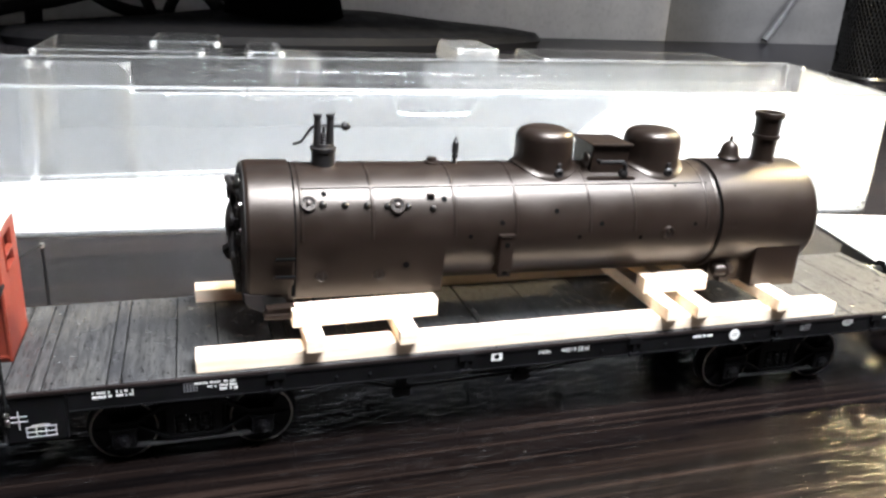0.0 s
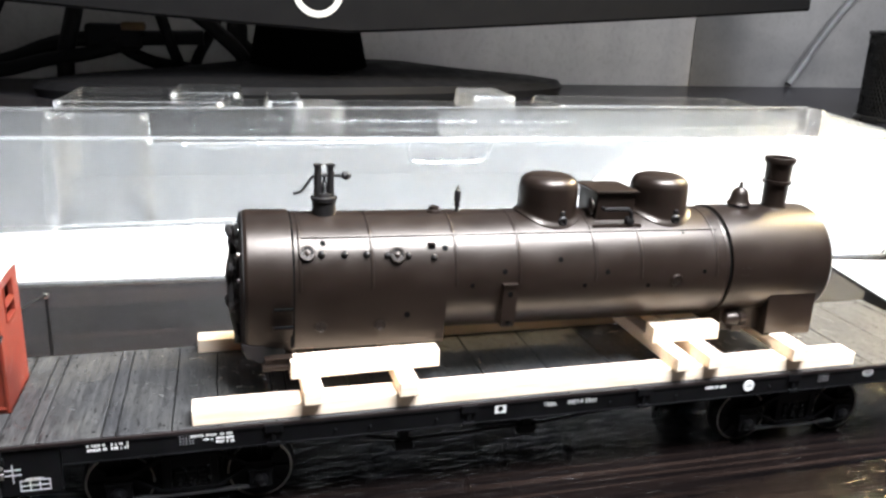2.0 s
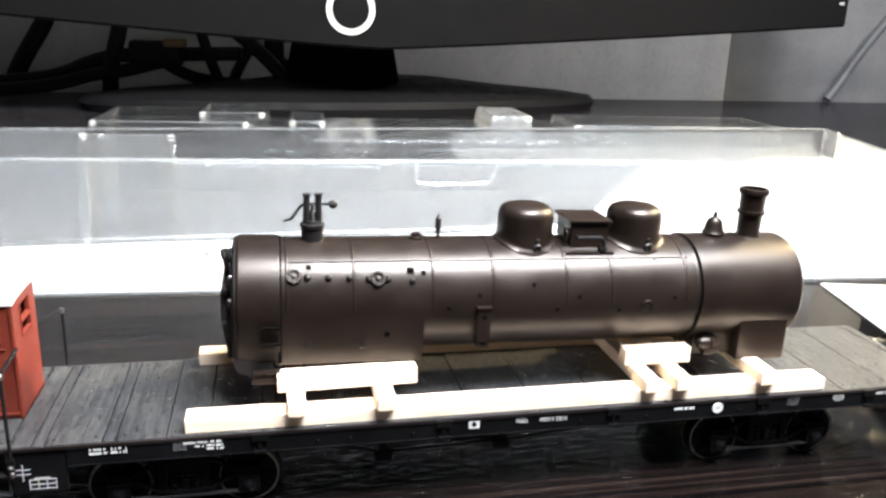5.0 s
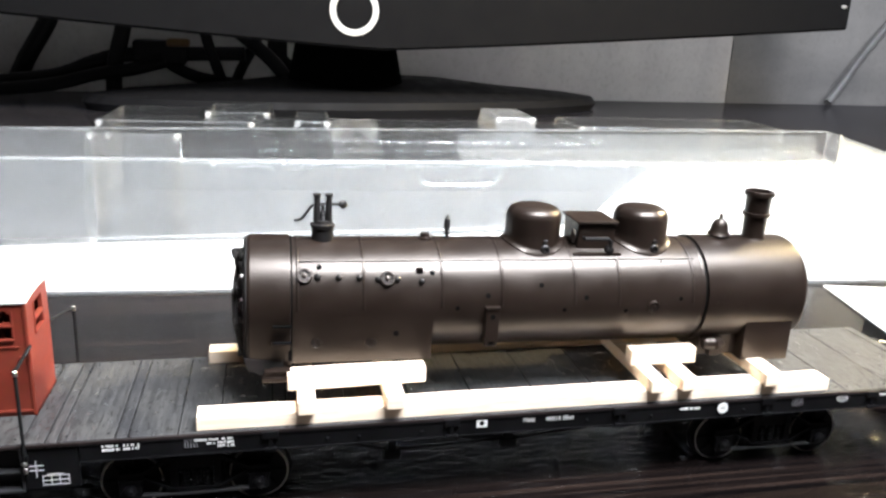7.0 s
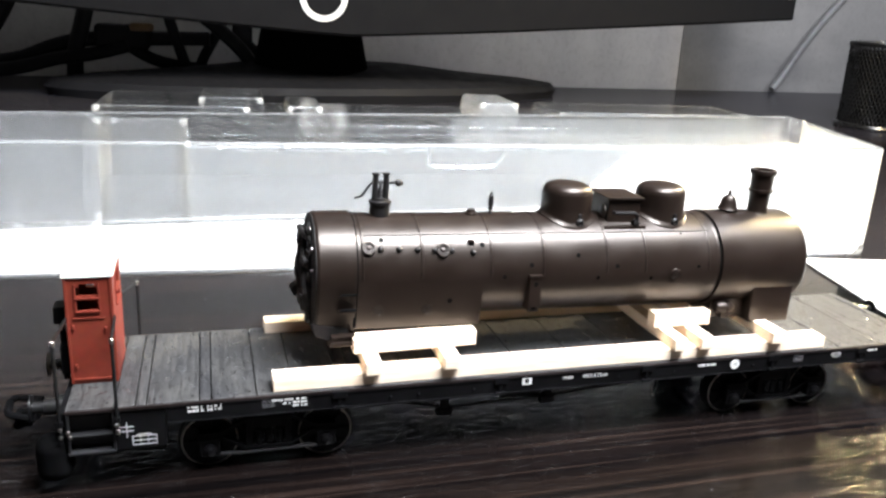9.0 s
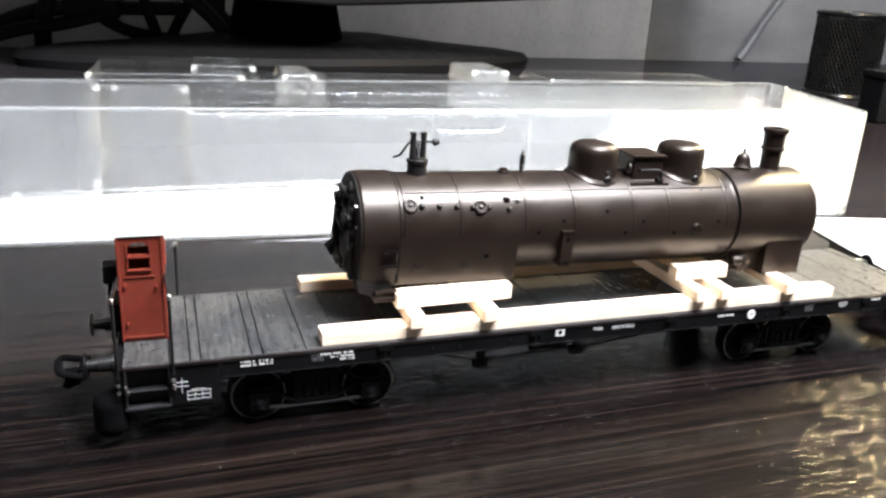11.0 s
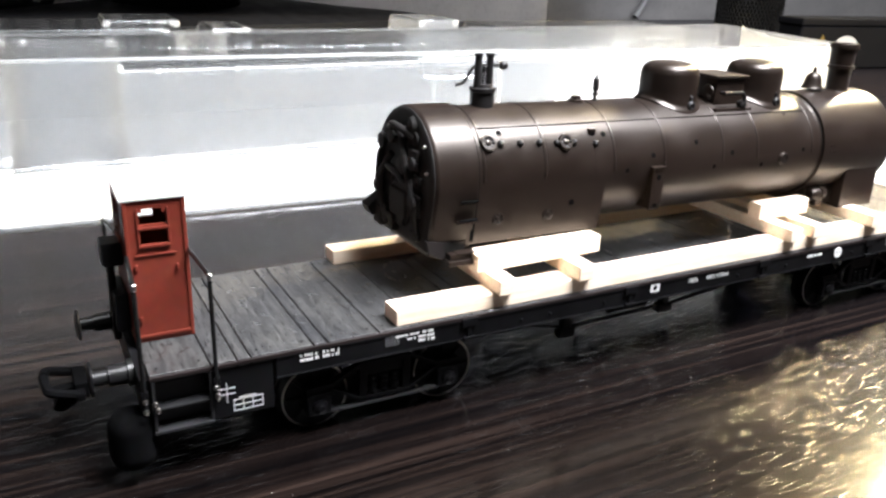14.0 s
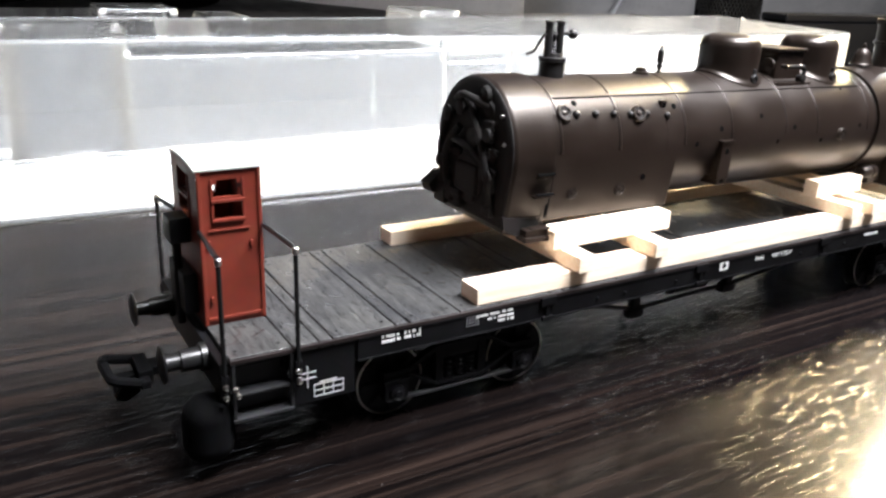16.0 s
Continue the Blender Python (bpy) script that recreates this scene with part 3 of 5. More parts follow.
    for x, z in ((-91.0, 13.2), (-82.6, 13.9), (-82.4, 12.7), (-90.7, 12.2)):
        part("lamp_iron", lathe((x, -0.35, z), (0, -1, 0), [(0, 0.3), (0.3, 0.42), (0.6, 0.3), (0.7, 0.05)], 10), TYRE, wagon)


def holed_wall(us, vs, holes, place, depth):
    """One wall with openings: a grid of cells, of which those in holes are left out."""
    bm = bmesh.new()
    verts = {}
    def vert(i, j, d):
        if (i, j, d) not in verts:
            verts[i, j, d] = bm.verts.new(place(us[i], vs[j], depth[d]))
        return verts[i, j, d]
    cells = {(i, j) for i in range(len(us) - 1) for j in range(len(vs) - 1)} - set(holes)
    for i, j in sorted(cells):
        for d in (0, 1):
            bm.faces.new([vert(i, j, d), vert(i + 1, j, d), vert(i + 1, j + 1, d), vert(i, j + 1, d)])
        for di, dj, a, b in ((0, -1, (0, 0), (1, 0)), (1, 0, (1, 0), (1, 1)), (0, 1, (1, 1), (0, 1)), (-1, 0, (0, 1), (0, 0))):
            if (i + di, j + dj) not in cells:
                bm.faces.new([vert(i + a[0], j + a[1], 0), vert(i + b[0], j + b[1], 0), vert(i + b[0], j + b[1], 1), vert(i + a[0], j + a[1], 1)])
    return bm


def cabin():
    cab = part("cabin", box(-91.6, -82.9, 11.2, 24.8, 17.4, 17.9, 0.1), RED, wagon, "red brown brakeman's cabin with small windows")
    t = 0.55
    xa, xb, ya, yb, zb, zt = -91.6, -82.9, 11.0, 25.0, 17.4, 39.6
    # end walls along x at y = ya and yb: two window rows
    for y, s in ((ya, 1), (yb, -1)):
        y0, y1 = min(y, y + s * t), max(y, y + s * t)
        wx0, wx1 = -89.5, -85.6
        bm = holed_wall([xa, wx0, wx0 + 0.6, wx1 - 0.6, wx1, xb], [zb, 32.7, 34.9, 35.7, 37.5, 38.1, zt], [(1, 1), (2, 1), (3, 1), (1, 3), (2, 3), (3, 3), (2, 4)], lambda a, c, d: Vector((a, d, c)), (y0, y1))
        part("cabin_wall", bm, RED, cab)
        o = -s * 0.22
        for z in (32.3, 35.0):
            part("window_sill", box(wx0 - 0.3, wx1 + 0.3, min(y, y + o * 1.6), max(y, y + o * 1.6), z, z + 0.45, 0.08), RED, cab)
        for x in (wx0 - 0.35, wx1):
            part("window_post", box(x, x + 0.35, min(y, y + o), max(y, y + o), 32.8, 38.2, 0.08), RED, cab)
        part("cabin_rail", box(wx0 - 0.9, wx1 + 0.9, min(y, y + o), max(y, y + o), 31.0, 31.3, 0.08), RED, cab)
        part("cabin_rail", box(xa + 0.6, xb - 0.6, min(y, y + o * 1.3), max(y, y + o * 1.3), 18.1, 18.6, 0.08), RED, cab)
        for x in (xa + 0.05, xb - 0.55):
            part("corner_strip", box(x, x + 0.5, min(y, y + o), max(y, y + o), 17.5, 39.3, 0.08), RED, cab)
        for x, z in ((-90.4, 29.4), (-90.4, 21.2), (-84.6, 28.9)):
            bm = box(x - 0.22, x + 0.22, min(y, y + o * 1.7), max(y, y + o * 1.7), z - 0.45, z + 0.45, 0.1)
            part("hinge", bm, RED, cab)
    for x, s in ((xa, 1), (xb, -1)):
        x0, x1 = min(x, x + s * t), max(x, x + s * t)
        wy0, wy1 = 15.4, 20.6
        bm = holed_wall([ya + t, wy0, wy1, yb - t], [zb, 32.4, 34.4, 35.2, 38.0, zt], [(1, 1), (1, 3)], lambda a, c, d: Vector((d, a, c)), (x0, x1))
        part("cabin_wall", bm, RED, cab)
        o = -s * 0.22
        for z in (32.0, 34.6):
            part("window_sill", box(min(x, x + o * 1.5), max(x, x + o * 1.5), wy0 - 0.4, wy1 + 0.4, z, z + 0.45, 0.08), RED, cab)
        for y in (wy0 - 0.4, wy1):
            part("window_post", box(min(x, x + o), max(x, x + o), y, y + 0.4, 32.5, 38.2, 0.08), RED, cab)
    rings = []
    for xx in (xa - 0.3, xb + 0.25):
        n = 14
        top = [(ya - 0.3 + (yb - ya + 0.6) * i / n, 39.5 + 0.55 * (1 - (2 * i / n - 1) ** 2)) for i in range(n + 1)]
        rings.append([Vector((xx, y, z + 0.28)) for y, z in top] + [Vector((xx, y, z)) for y, z in reversed(top)])
    part("cabin_roof", add_rings(bmesh.new(), rings), ROOF, cab, "pale curved sheet cabin roof")
    # brake stand behind the cabin
    bm = bmesh.new()
    add_box(bm, -94.6, -91.7, 15.0, 19.0, 28.5, 32.2, 0.3)
    add_box(bm, -93.6, -91.7, 13.4, 22.0, 18.5, 24.5, 0.25)
    add_bent(bm, [(-93.4, 17, 28.5), (-93.4, 17, 16.0)], 0.6)
    part("brake_box", bm, FRAME, wagon, "black brake gear box on the cabin end wall")


def handrails():
    for side, y, yc in ((1, -0.4, 11.0), (-1, 2 * CY + 0.4, 25.0)):
        for x, xc in ((-82.4 if side > 0 else -80.6, -82.9), (-92.3, -91.6)):
            bm = bmesh.new()
            add_bent(bm, [(x, y, 11.5), (x, y, 31.3 if side > 0 else 29.9), (xc, yc, 31.2 if side > 0 else 30.6)], 0.33)
            rail = part("handrail", bm, WIRE, wagon)
            part("worn_bend", lathe((x, y, 30.5 if side > 0 else 29.1), (0, 0, 1), [(0, 0.3), (0.15, 0.42), (0.9, 0.44), (1.05, 0.3)], 10), TYRE, rail, "paint worn off to bright metal")
            part("handrail_foot", box(x - 0.5, x + 0.5, y - 0.3, y + 0.5, 14.2, 15.4, 0.12), FRAME, wagon)
            for z in (13.9, 12.3):
                part("foot_rivet", lathe((x, y - side * 0.2, z), (0, -side, 0), [(0, 0.42), (0.22, 0.38), (0.36, 0.1)], 10), TYRE, rail, "bright worn rivet")


# ---- locomotive boiler on its timbers ----
BY, BZ, BR = 17.6, 36.9, 11.2
boiler = thing("locomotive_boiler", "dark brown satin plastic locomotive boiler carried on pale timber blocks", "boiler", (8, BY, 25.5))


def ushape(r, zbot, half, n=28):
    """Round top with sides that run straight down to zbot, as y, z points."""
    pts = [(BY + half, zbot), (BY + r * 0.995, BZ - 1.5)]
    pts += [(BY + r * math.cos(math.pi * i / n), BZ + r * math.sin(math.pi * i / n)) for i in range(n + 1)]
    pts += [(BY - r * 0.995, BZ - 1.5), (BY - half, zbot)]
    return pts


def on_side(x, z, r=BR):
    """The point of the barrel's near side at that height, and the way out of it."""
    dz = z - BZ
    y = BY - math.sqrt(max(r * r - dz * dz, 0.01))
    return Vector((x, y, z)), Vector((0, y - BY, dz)).normalized()


def boiler_shell():
    part("barrel", lathe((-12, BY, BZ), (1, 0, 0), [(0, BR), (59.6, BR), (59.9, BR - 0.1), (60.1, BR - 0.02), (60.5, BR - 0.02), (60.55, BR - 0.6), (61.2, BR - 0.6)], 72), BOILER, boiler)
    rings = [[Vector((x, y, z)) for y, z in ushape(r, 26.0, 10.0)] for x, r in ((-37.5, BR - 0.02), (-9.2, BR - 0.02))]
    part("firebox", add_rings(bmesh.new(), rings), BOILER, boiler)
    rings = []
    for x, r, zb, h in ((-44.6, 11.0, 26.3, 9.0), (-44.5, 11.35, 26.0, 9.4), (-44.1, 11.62, 25.9, 9.7), (-43.85, 11.66, 25.9, 9.74), (-36.8, 11.66, 25.9, 9.8), (-36.6, 11.66, 25.9, 9.8), (-36.54, 11.62, 25.9, 9.78), (-36.5, 11.2, 26.0, 9.7)):
        rings.append([Vector((x, y, z)) for y, z in ushape(r, zb, h)])
    part("rear_shroud", add_rings(bmesh.new(), rings), BOILER, boiler)
    rings = [[Vector((x, y, z)) for y, z in ushape(r, 26.02, 10.0)] for x, r in ((-36.9, BR + 0.03), (-36.15, BR + 0.03))]
    part("joint_line", add_rings(bmesh.new(), rings), HOLE, boiler, "dark joint between shroud and firebox")
    # smokebox
    part("smokebox", lathe((48.95, BY, BZ), (1, 0, 0), [(0, BR - 0.4), (0.12, BR + 0.35), (22.6, BR + 0.35), (23.6, BR - 0.1), (24.2, BR - 1.1), (24.6, BR - 2.6), (25.6, BR - 3.4), (26.4, BR - 7), (26.6, 0.5)], 72), BOILER, boiler)
    part("smokebox_joint", lathe((47.4, BY, BZ), (1, 0, 0), [(0, BR - 0.6), (0.1, BR - 0.1), (1.6, BR - 0.1), (1.7, BR - 0.6)], 72), HOLE, boiler, "dark recessed joint before the smokebox")
    # seam strips round the barrel, each between two dark lines painted as groove shade
    for x in (-35.2, -22.8, -7.6, 4.4, 19.6, 29.2, 45.6):
        a0, a1, n = 0.02, 3.12, 48
        def band(x0, w, h):
            ring = []
            for k in range(n + 1):
                a = a0 + (a1 - a0) * k / n
                ring.append([Vector((xx, BY - r * math.cos(a), BZ + r * math.sin(a))) for xx, r in ((x0, BR - 0.1), (x0, BR + h * 0.2), (x0 + w * 0.2, BR + h * 0.8), (x0 + w * 0.5, BR + h), (x0 + w * 0.8, BR + h * 0.8), (x0 + w, BR + h * 0.2), (x0 + w, BR - 0.1))])
            return add_rings(bmesh.new(), ring)
        strip = part("cladding_band", band(x - 0.26, 0.52, 0.11), BOILER, boiler, smooth=75)
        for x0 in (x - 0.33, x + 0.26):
            part("seam_groove_shade", band(x0, 0.07, 0.03), GROOVE_SHADE, strip)
    for s in (-1, 1):
        a = radians(51)
        y, z = BY + s * BR * math.cos(a), BZ + BR * math.sin(a)
        m = Matrix.Translation((0, y, z)) @ Matrix.Rotation(-s * radians(39), 4, "X")
        seam = part("cladding_seam", add_box(bmesh.new(), -35.4, 46.6, -0.2, 0.2, -0.1, 0.17, 0.06, m=m), BOILER, boiler)
        # black line along the seam for the shade of an uncut groove
        part("seam_groove_shade", add_box(bmesh.new(), -35.4, 46.6, 0.2 * s, 0.2 * s + 0.13 * s if s > 0 else 0.2 * s - 0.13, -0.1, 0.05, 0, m=m), HOLE, seam)


def plug(x, z, r, kind):
    p, n = on_side(x, z)
    p = p - n * 0.15
    if kind == "hole":
        # nothing is cut here: the black disc stands for the hole's shade
        part("hole", lathe(p, n, [(0, r), (0.17, r), (0.175, r * 0.5)], 14), HOLE, boiler, "black disc painted as the shade in a small drilled hole")
    elif kind == "stud":
        part("stud", lathe(p, n, [(0, r), (0.35, r), (0.55, r * 0.85), (0.75, r * 0.5), (0.8, 0.05)], 14), BACKHEAD, boiler)
    else:
        ring = part("washout_plug", lathe(p, n, [(0, r * 1.08), (0.5, r * 1.06), (0.75, r * 0.97), (0.75, r * 0.76), (0.4, r * 0.7), (0.4, 0.05)], 24), BOILER, boiler)
        u, v, w = frame_of(n)
        for k in range(8):
            a = k * math.pi / 4
            c = p + (u * math.cos(a) + v * math.sin(a)) * r * 0.66 + w * 0.3
            part("bolt", lathe(c, n, [(0, r * 0.17), (0.3, r * 0.15), (0.36, 0.03)], 8), BACKHEAD, ring)
        part("cap", lathe(p + w * 0.3, n, [(0, r * 0.35), (0.4, r * 0.3), (0.5, 0.05)], 12), BOILER, ring)


def boiler_fittings():
    for x, z, r, kind in ((-34.0, 43.3, 1.4, "plug"), (-18.3, 42.7, 1.4, "plug"), (36.8, 36.6, 1.15, "plug"),
                          (-31.5, 43.1, 0.68, "stud"), (-27.6, 43.0, 0.62, "stud"), (-23.7, 42.9, 0.62, "stud"), (-20.1, 42.7, 0.6, "stud"), (-16.4, 42.6, 0.62, "stud"), (-11.7, 42.2, 0.62, "stud"),
                          (-31.2, 44.7, 0.55, "hole"), (-9.5, 43.6, 0.55, "hole"), (-4.6, 37.0, 0.45, "hole"), (1.5, 39.4, 0.5, "hole"), (12.5, 41.2, 0.5, "hole"),
                          (22.0, 38.7, 0.5, "hole"), (17.5, 36.2, 0.45, "hole"), (30.8, 35.7, 0.45, "hole"), (42.8, 38.1, 0.42, "hole"), (39.0, 45.1, 0.3, "hole")):
        plug(x, z, r, kind)
    p, n = on_side(-12.0, 43.8)
    hole = part("square_boss", box(-12.65, -11.3, p.y - 0.25, p.y + 0.6, 43.1, 44.6, 0.1), BOILER, boiler)
    part("hole", lathe((-12.0, p.y - 0.2, 43.85), (0, -1, 0), [(0, 0.5), (0.08, 0.45)], 12), HOLE, hole)
    for x, z in ((51.3, 38.4), (52.4, 38.4), (51.3, 37.1), (52.4, 37.1)):
        p, n = on_side(x, z, BR + 0.35)
        part("rivet", lathe(p - n * 0.05, n, [(0, 0.2), (0.12, 0.18), (0.2, 0.04)], 8), BOILER, boiler)
    # low washout fittings and hole on the firebox side
    for x, z in ((-31.7, 30.8), (-21.2, 30.6)):
        base = part("wash_fitting", lathe((x, 7.15, z - 0.5), (0, -1, 0), [(0, 1.15), (0.2, 1.12), (0.26, 0.95), (0.12, 0.85), (0.1, 0.45), (0.3, 0.4), (0.36, 0.05)], 18), BOILER, boiler)
        for k in range(5):
            a = k * 1.2566
            part("bolt", lathe((x + 0.66 * math.cos(a), 7.05, z - 0.5 + 0.66 * math.sin(a)), (0, -1, 0), [(0, 0.2), (0.18, 0.17), (0.22, 0.04)], 7), BACKHEAD, base)
    part("hole", lathe((-16.4, 7.0, 31.9), (0, -1, 0), [(0, 0.55), (0.25, 0.55), (0.26, 0.2)], 14), HOLE, boiler)
    # bracket on the side
    bm = bmesh.new()
    add_box(bm, 1.0, 3.8, 5.4, 7.4, 30.2, 37.2, 0.12)
    add_box(bm, 0.9, 3.9, 5.2, 7.4, 36.9, 37.4, 0.1)
    add_box(bm, 1.2, 3.6, 5.6, 9.5, 29.0, 30.6, 0.15)
    br = part("side_bracket", bm, BOILER, boiler)
    for z in (35.4, 29.9):
        part("hole", lathe((2.4, 5.42 if z > 31 else 5.62, z), (0, -1, 0), [(0, 0.55), (0.08, 0.5)], 12), HOLE, br)
    # saddle and lower pipe work under the smokebox
    bm = bmesh.new()
    add_box(bm, 59.2, 70.4, 7.0, 28.2, 23.4, 34.6, 0.2)
    part("saddle", bm, BOILER, boiler)
    part("lower_block", box(50.0, 59.4, 9.5, 25.7, 24.0, 29.5, 0.3), BOILER, boiler)
    bm = lathe((50.6, 8.6, 27.0), (1, 0, 0), [(0, 0.9), (0.6, 1.4), (2.2, 1.5), (2.3, 1.2), (2.7, 1.2), (2.8, 1.5), (4.2, 1.3), (5.0, 0.5)], 20)
    v = part("pipe_valve", bm, BOILER, boiler)
    part("valve_base", box(52.0, 54.4, 7.8, 10.2, 24.4, 26.2, 0.2), BOILER, v)
    # steps, slots and feet at the rear
    for z in (34.2, 30.9):
        part("slot", box(-39.8, -36.4, 5.75, 6.3, z - 0.14, z + 0.14, 0.05), HOLE, boiler)
    for k, z in enumerate((34.2, 30.9, 25.6)):
        d = 5.9 - 0.12 * k if k < 2 else 5.5
        part("step_tread", box(-39.9 - 0.15 * k, -36.5, d, 7.4, z - 0.55, z - 0.22, 0.08), BOILER, boiler)
    for z in (26.7, 25.4):
        part("ladder_tread", box(-40.0, -37.4, 6.75 + (29.3 - z) * 0.28, 9.0, z - 0.2, z + 0.2, 0.08), BOILER, boiler)
    bm = bmesh.new()
    outline = [(-44.4, 26.6), (-36.4, 26.6), (-36.4, 23.4), (-40.5, 23.4), (-44.4, 24.4)]
    add_prism(bm, outline, lambda a, c, d: Vector((a, d, c)), (8.2, 27.0))
    part("ash_pan", bm, BOILER, boiler)
    for y in (5.2, 27.2):
        bm = bmesh.new()
        add_box(bm, -41.8, -36.4, y, y + 2.8, 23.2, 24.1, 0.15)
        add_box(bm, -41.4, -36.6, y + 0.5, y + 2.8, 24.1, 25.2, 0.15)
        part("foot", bm, BOILER, boiler)


def dome(cx):
    rings = []
    n = 40
    r = 5.75
    for k, (zt, rr) in enumerate(((None, r + 0.95), (None, r + 0.9), (None, r + 0.35), (None, r + 0.05), (50.0, r), (52.9, r), (53.9, r - 0.25), (54.6, r - 0.8), (55.05, r - 1.7), (55.25, r - 3.0), (55.3, r - 5.0))):
        ring = []
        for i in range(n):
            a = 2 * math.pi * i / n
            x, y = cx + rr * math.cos(a), BY + rr * math.sin(a)
            s = math.sqrt(BR * BR - (y - BY) ** 2)
            z = BZ + s + (-0.25, 0.3, 0.55, 1.0)[k] if zt is None else max(zt, BZ + s + 0.4)
            ring.append(Vector((x, y, z)))
        rings.append(ring)
    bm = add_rings(bmesh.new(), rings)
    d = part("dome", bm, BOILER, boiler, "smooth rounded dome with a flared foot")
    bm = lathe((cx + 1.0, BY - r + 0.5, 47.3), (0, -1, 0), [(0, 0.95), (0.9, 0.95), (1.1, 0.75), (1.12, 0.45), (0.8, 0.4)], 16)
    part("dome_valve", bm, BACKHEAD, d)
    part("valve_stem", box(cx + 0.55, cx + 1.45, BY - r - 0.3, BY - r + 0.6, 47.9, 49.2, 0.2), BACKHEAD, d)


def sandbox():
    bm = box(21.4, 29.4, 12.9, 21.4, 45.2, 52.4, 0.3)
    s = part("sandbox", bm, BOILER, boiler, "square sandbox with a sloping lid between the domes")
    bm = box(20.8, 29.9, 12.3, 22.0, 52.3, 52.9, 0.25)
    part("lid", bm, BOILER, s)
    part("flange", box(20.2, 30.4, 11.0, 13.4, 46.0, 46.6, 0.15), BOILER, s)
    bm = bmesh.new()
    add_bent(bm, [(22.4, 12.2, 49.6), (22.4, 11.2, 49.6), (27.2, 11.2, 49.6), (28.0, 11.2, 48.9), (28.0, 11.2, 47.4)], 0.42)
    part("sand_pipe", bm, BACKHEAD, s)
    part("sand_valve", lathe((27.9, 12.2, 47.2), (0, -1, 0), [(0, 0.8), (1.2, 0.8), (1.4, 0.4)], 12), BACKHEAD, s)
    bm = lathe((20.8, 14.2, 49.5), (-1, 0, 0), [(0, 1.6), (0.3, 1.5), (0.5, 0.4)], 18)
    part("side_cover", bm, BOILER, s)


def tops():
    # safety valve pair with lever
    bm = lathe((-30.1, BY, 46.8), (0, 0, 1), [(0, 3.0), (0.6, 2.7), (1.0, 2.2), (3.6, 2.15), (3.7, 2.4), (4.3, 2.4), (4.4, 1.6), (5.0, 1.4)], 24)
    sv = part("safety_valve", bm, BACKHEAD, boiler, "twin safety valve with a bent lever")
    for dx in (-1.15, 1.15):
        part("valve_tube", lathe((-30.1 + dx, BY, 50.8), (0, 0, 1), [(0, 0.75), (5.6, 0.62), (5.8, 0.8), (6.2, 0.8), (6.25, 0.3)], 14), BACKHEAD, sv)
    for k in range(5):
        part("spring", lathe((-30.1, BY, 51.2 + k * 0.5), (0, 0, 1), [(0, 0.5), (0.2, 0.62), (0.4, 0.5)], 12), BACKHEAD, sv)
    part("pin", lathe((-30.1, BY, 53.4), (0, 0, 1), [(0, 0.3), (1.2, 0.3), (1.4, 0.6), (1.7, 0.1)], 10), BACKHEAD, sv)
    bm = bmesh.new()
    add_bent(bm, [(-26.2, BY, 54.9), (-31.6, BY, 55.0), (-32.4, BY, 54.5), (-34.2, BY, 51.9), (-35.6, BY, 51.7)], 0.28)
    part("lever", bm, BACKHEAD, sv)
    part("weight", lathe((-27.0, BY, 54.9), (1, 0, 0), [(0, 0.3), (0.3, 0.75), (1.0, 0.85), (1.5, 0.5), (1.8, 0.1)], 14), BACKHEAD, sv)
    # small turret and whistle
    bm = lathe((-9.6, BY, 47.6), (0, 0, 1), [(0, 1.55), (0.8, 1.5), (0.95, 1.0), (1.5, 0.95), (1.6, 0.4)], 16)
    part("turret", bm, BOILER, boiler)
    bm = lathe((-5.1, BY, 47.4), (0, 0, 1), [(0, 0.65), (0.9, 0.62), (1.0, 0.36), (1.5, 0.34), (1.7, 0.65), (2.1, 0.65), (2.2, 0.38), (2.5, 0.36), (2.6, 0.64), (4.7, 0.6), (5.0, 0.26), (5.7, 0.16)], 14)
    part("whistle", bm, BACKHEAD, boiler)
    # bell and chimney
    bm = lathe((56.0, BY, 47.9), (0, 0, 1), [(0, 1.2), (0.5, 1.0), (0.6, 0.5), (0.9, 0.5), (0.9, 2.35), (1.15, 2.45), (1.7, 2.0), (3.0, 1.8), (3.8, 1.45), (4.3, 0.85), (4.5, 0.4), (5.0, 0.42), (5.5, 0.3), (5.7, 0.05)], 24)
    part("bell", bm, BOILER, boiler)
    bm = lathe((64.4, BY, 46.6), (0, 0, 1), [(0, 4.3), (0.8, 3.6), (1.4, 2.9), (2.1, 2.4), (6.6, 2.5), (6.65, 2.95), (7.3, 2.95), (7.35, 2.6), (11.0, 2.7), (11.0, 3.1), (11.8, 3.15), (12.1, 2.95), (12.1, 2.4), (9.0, 2.3), (9.0, 0.1)], 32)
    part("chimney", bm, BOILER, boiler, "short flared chimney with a rim and a band")


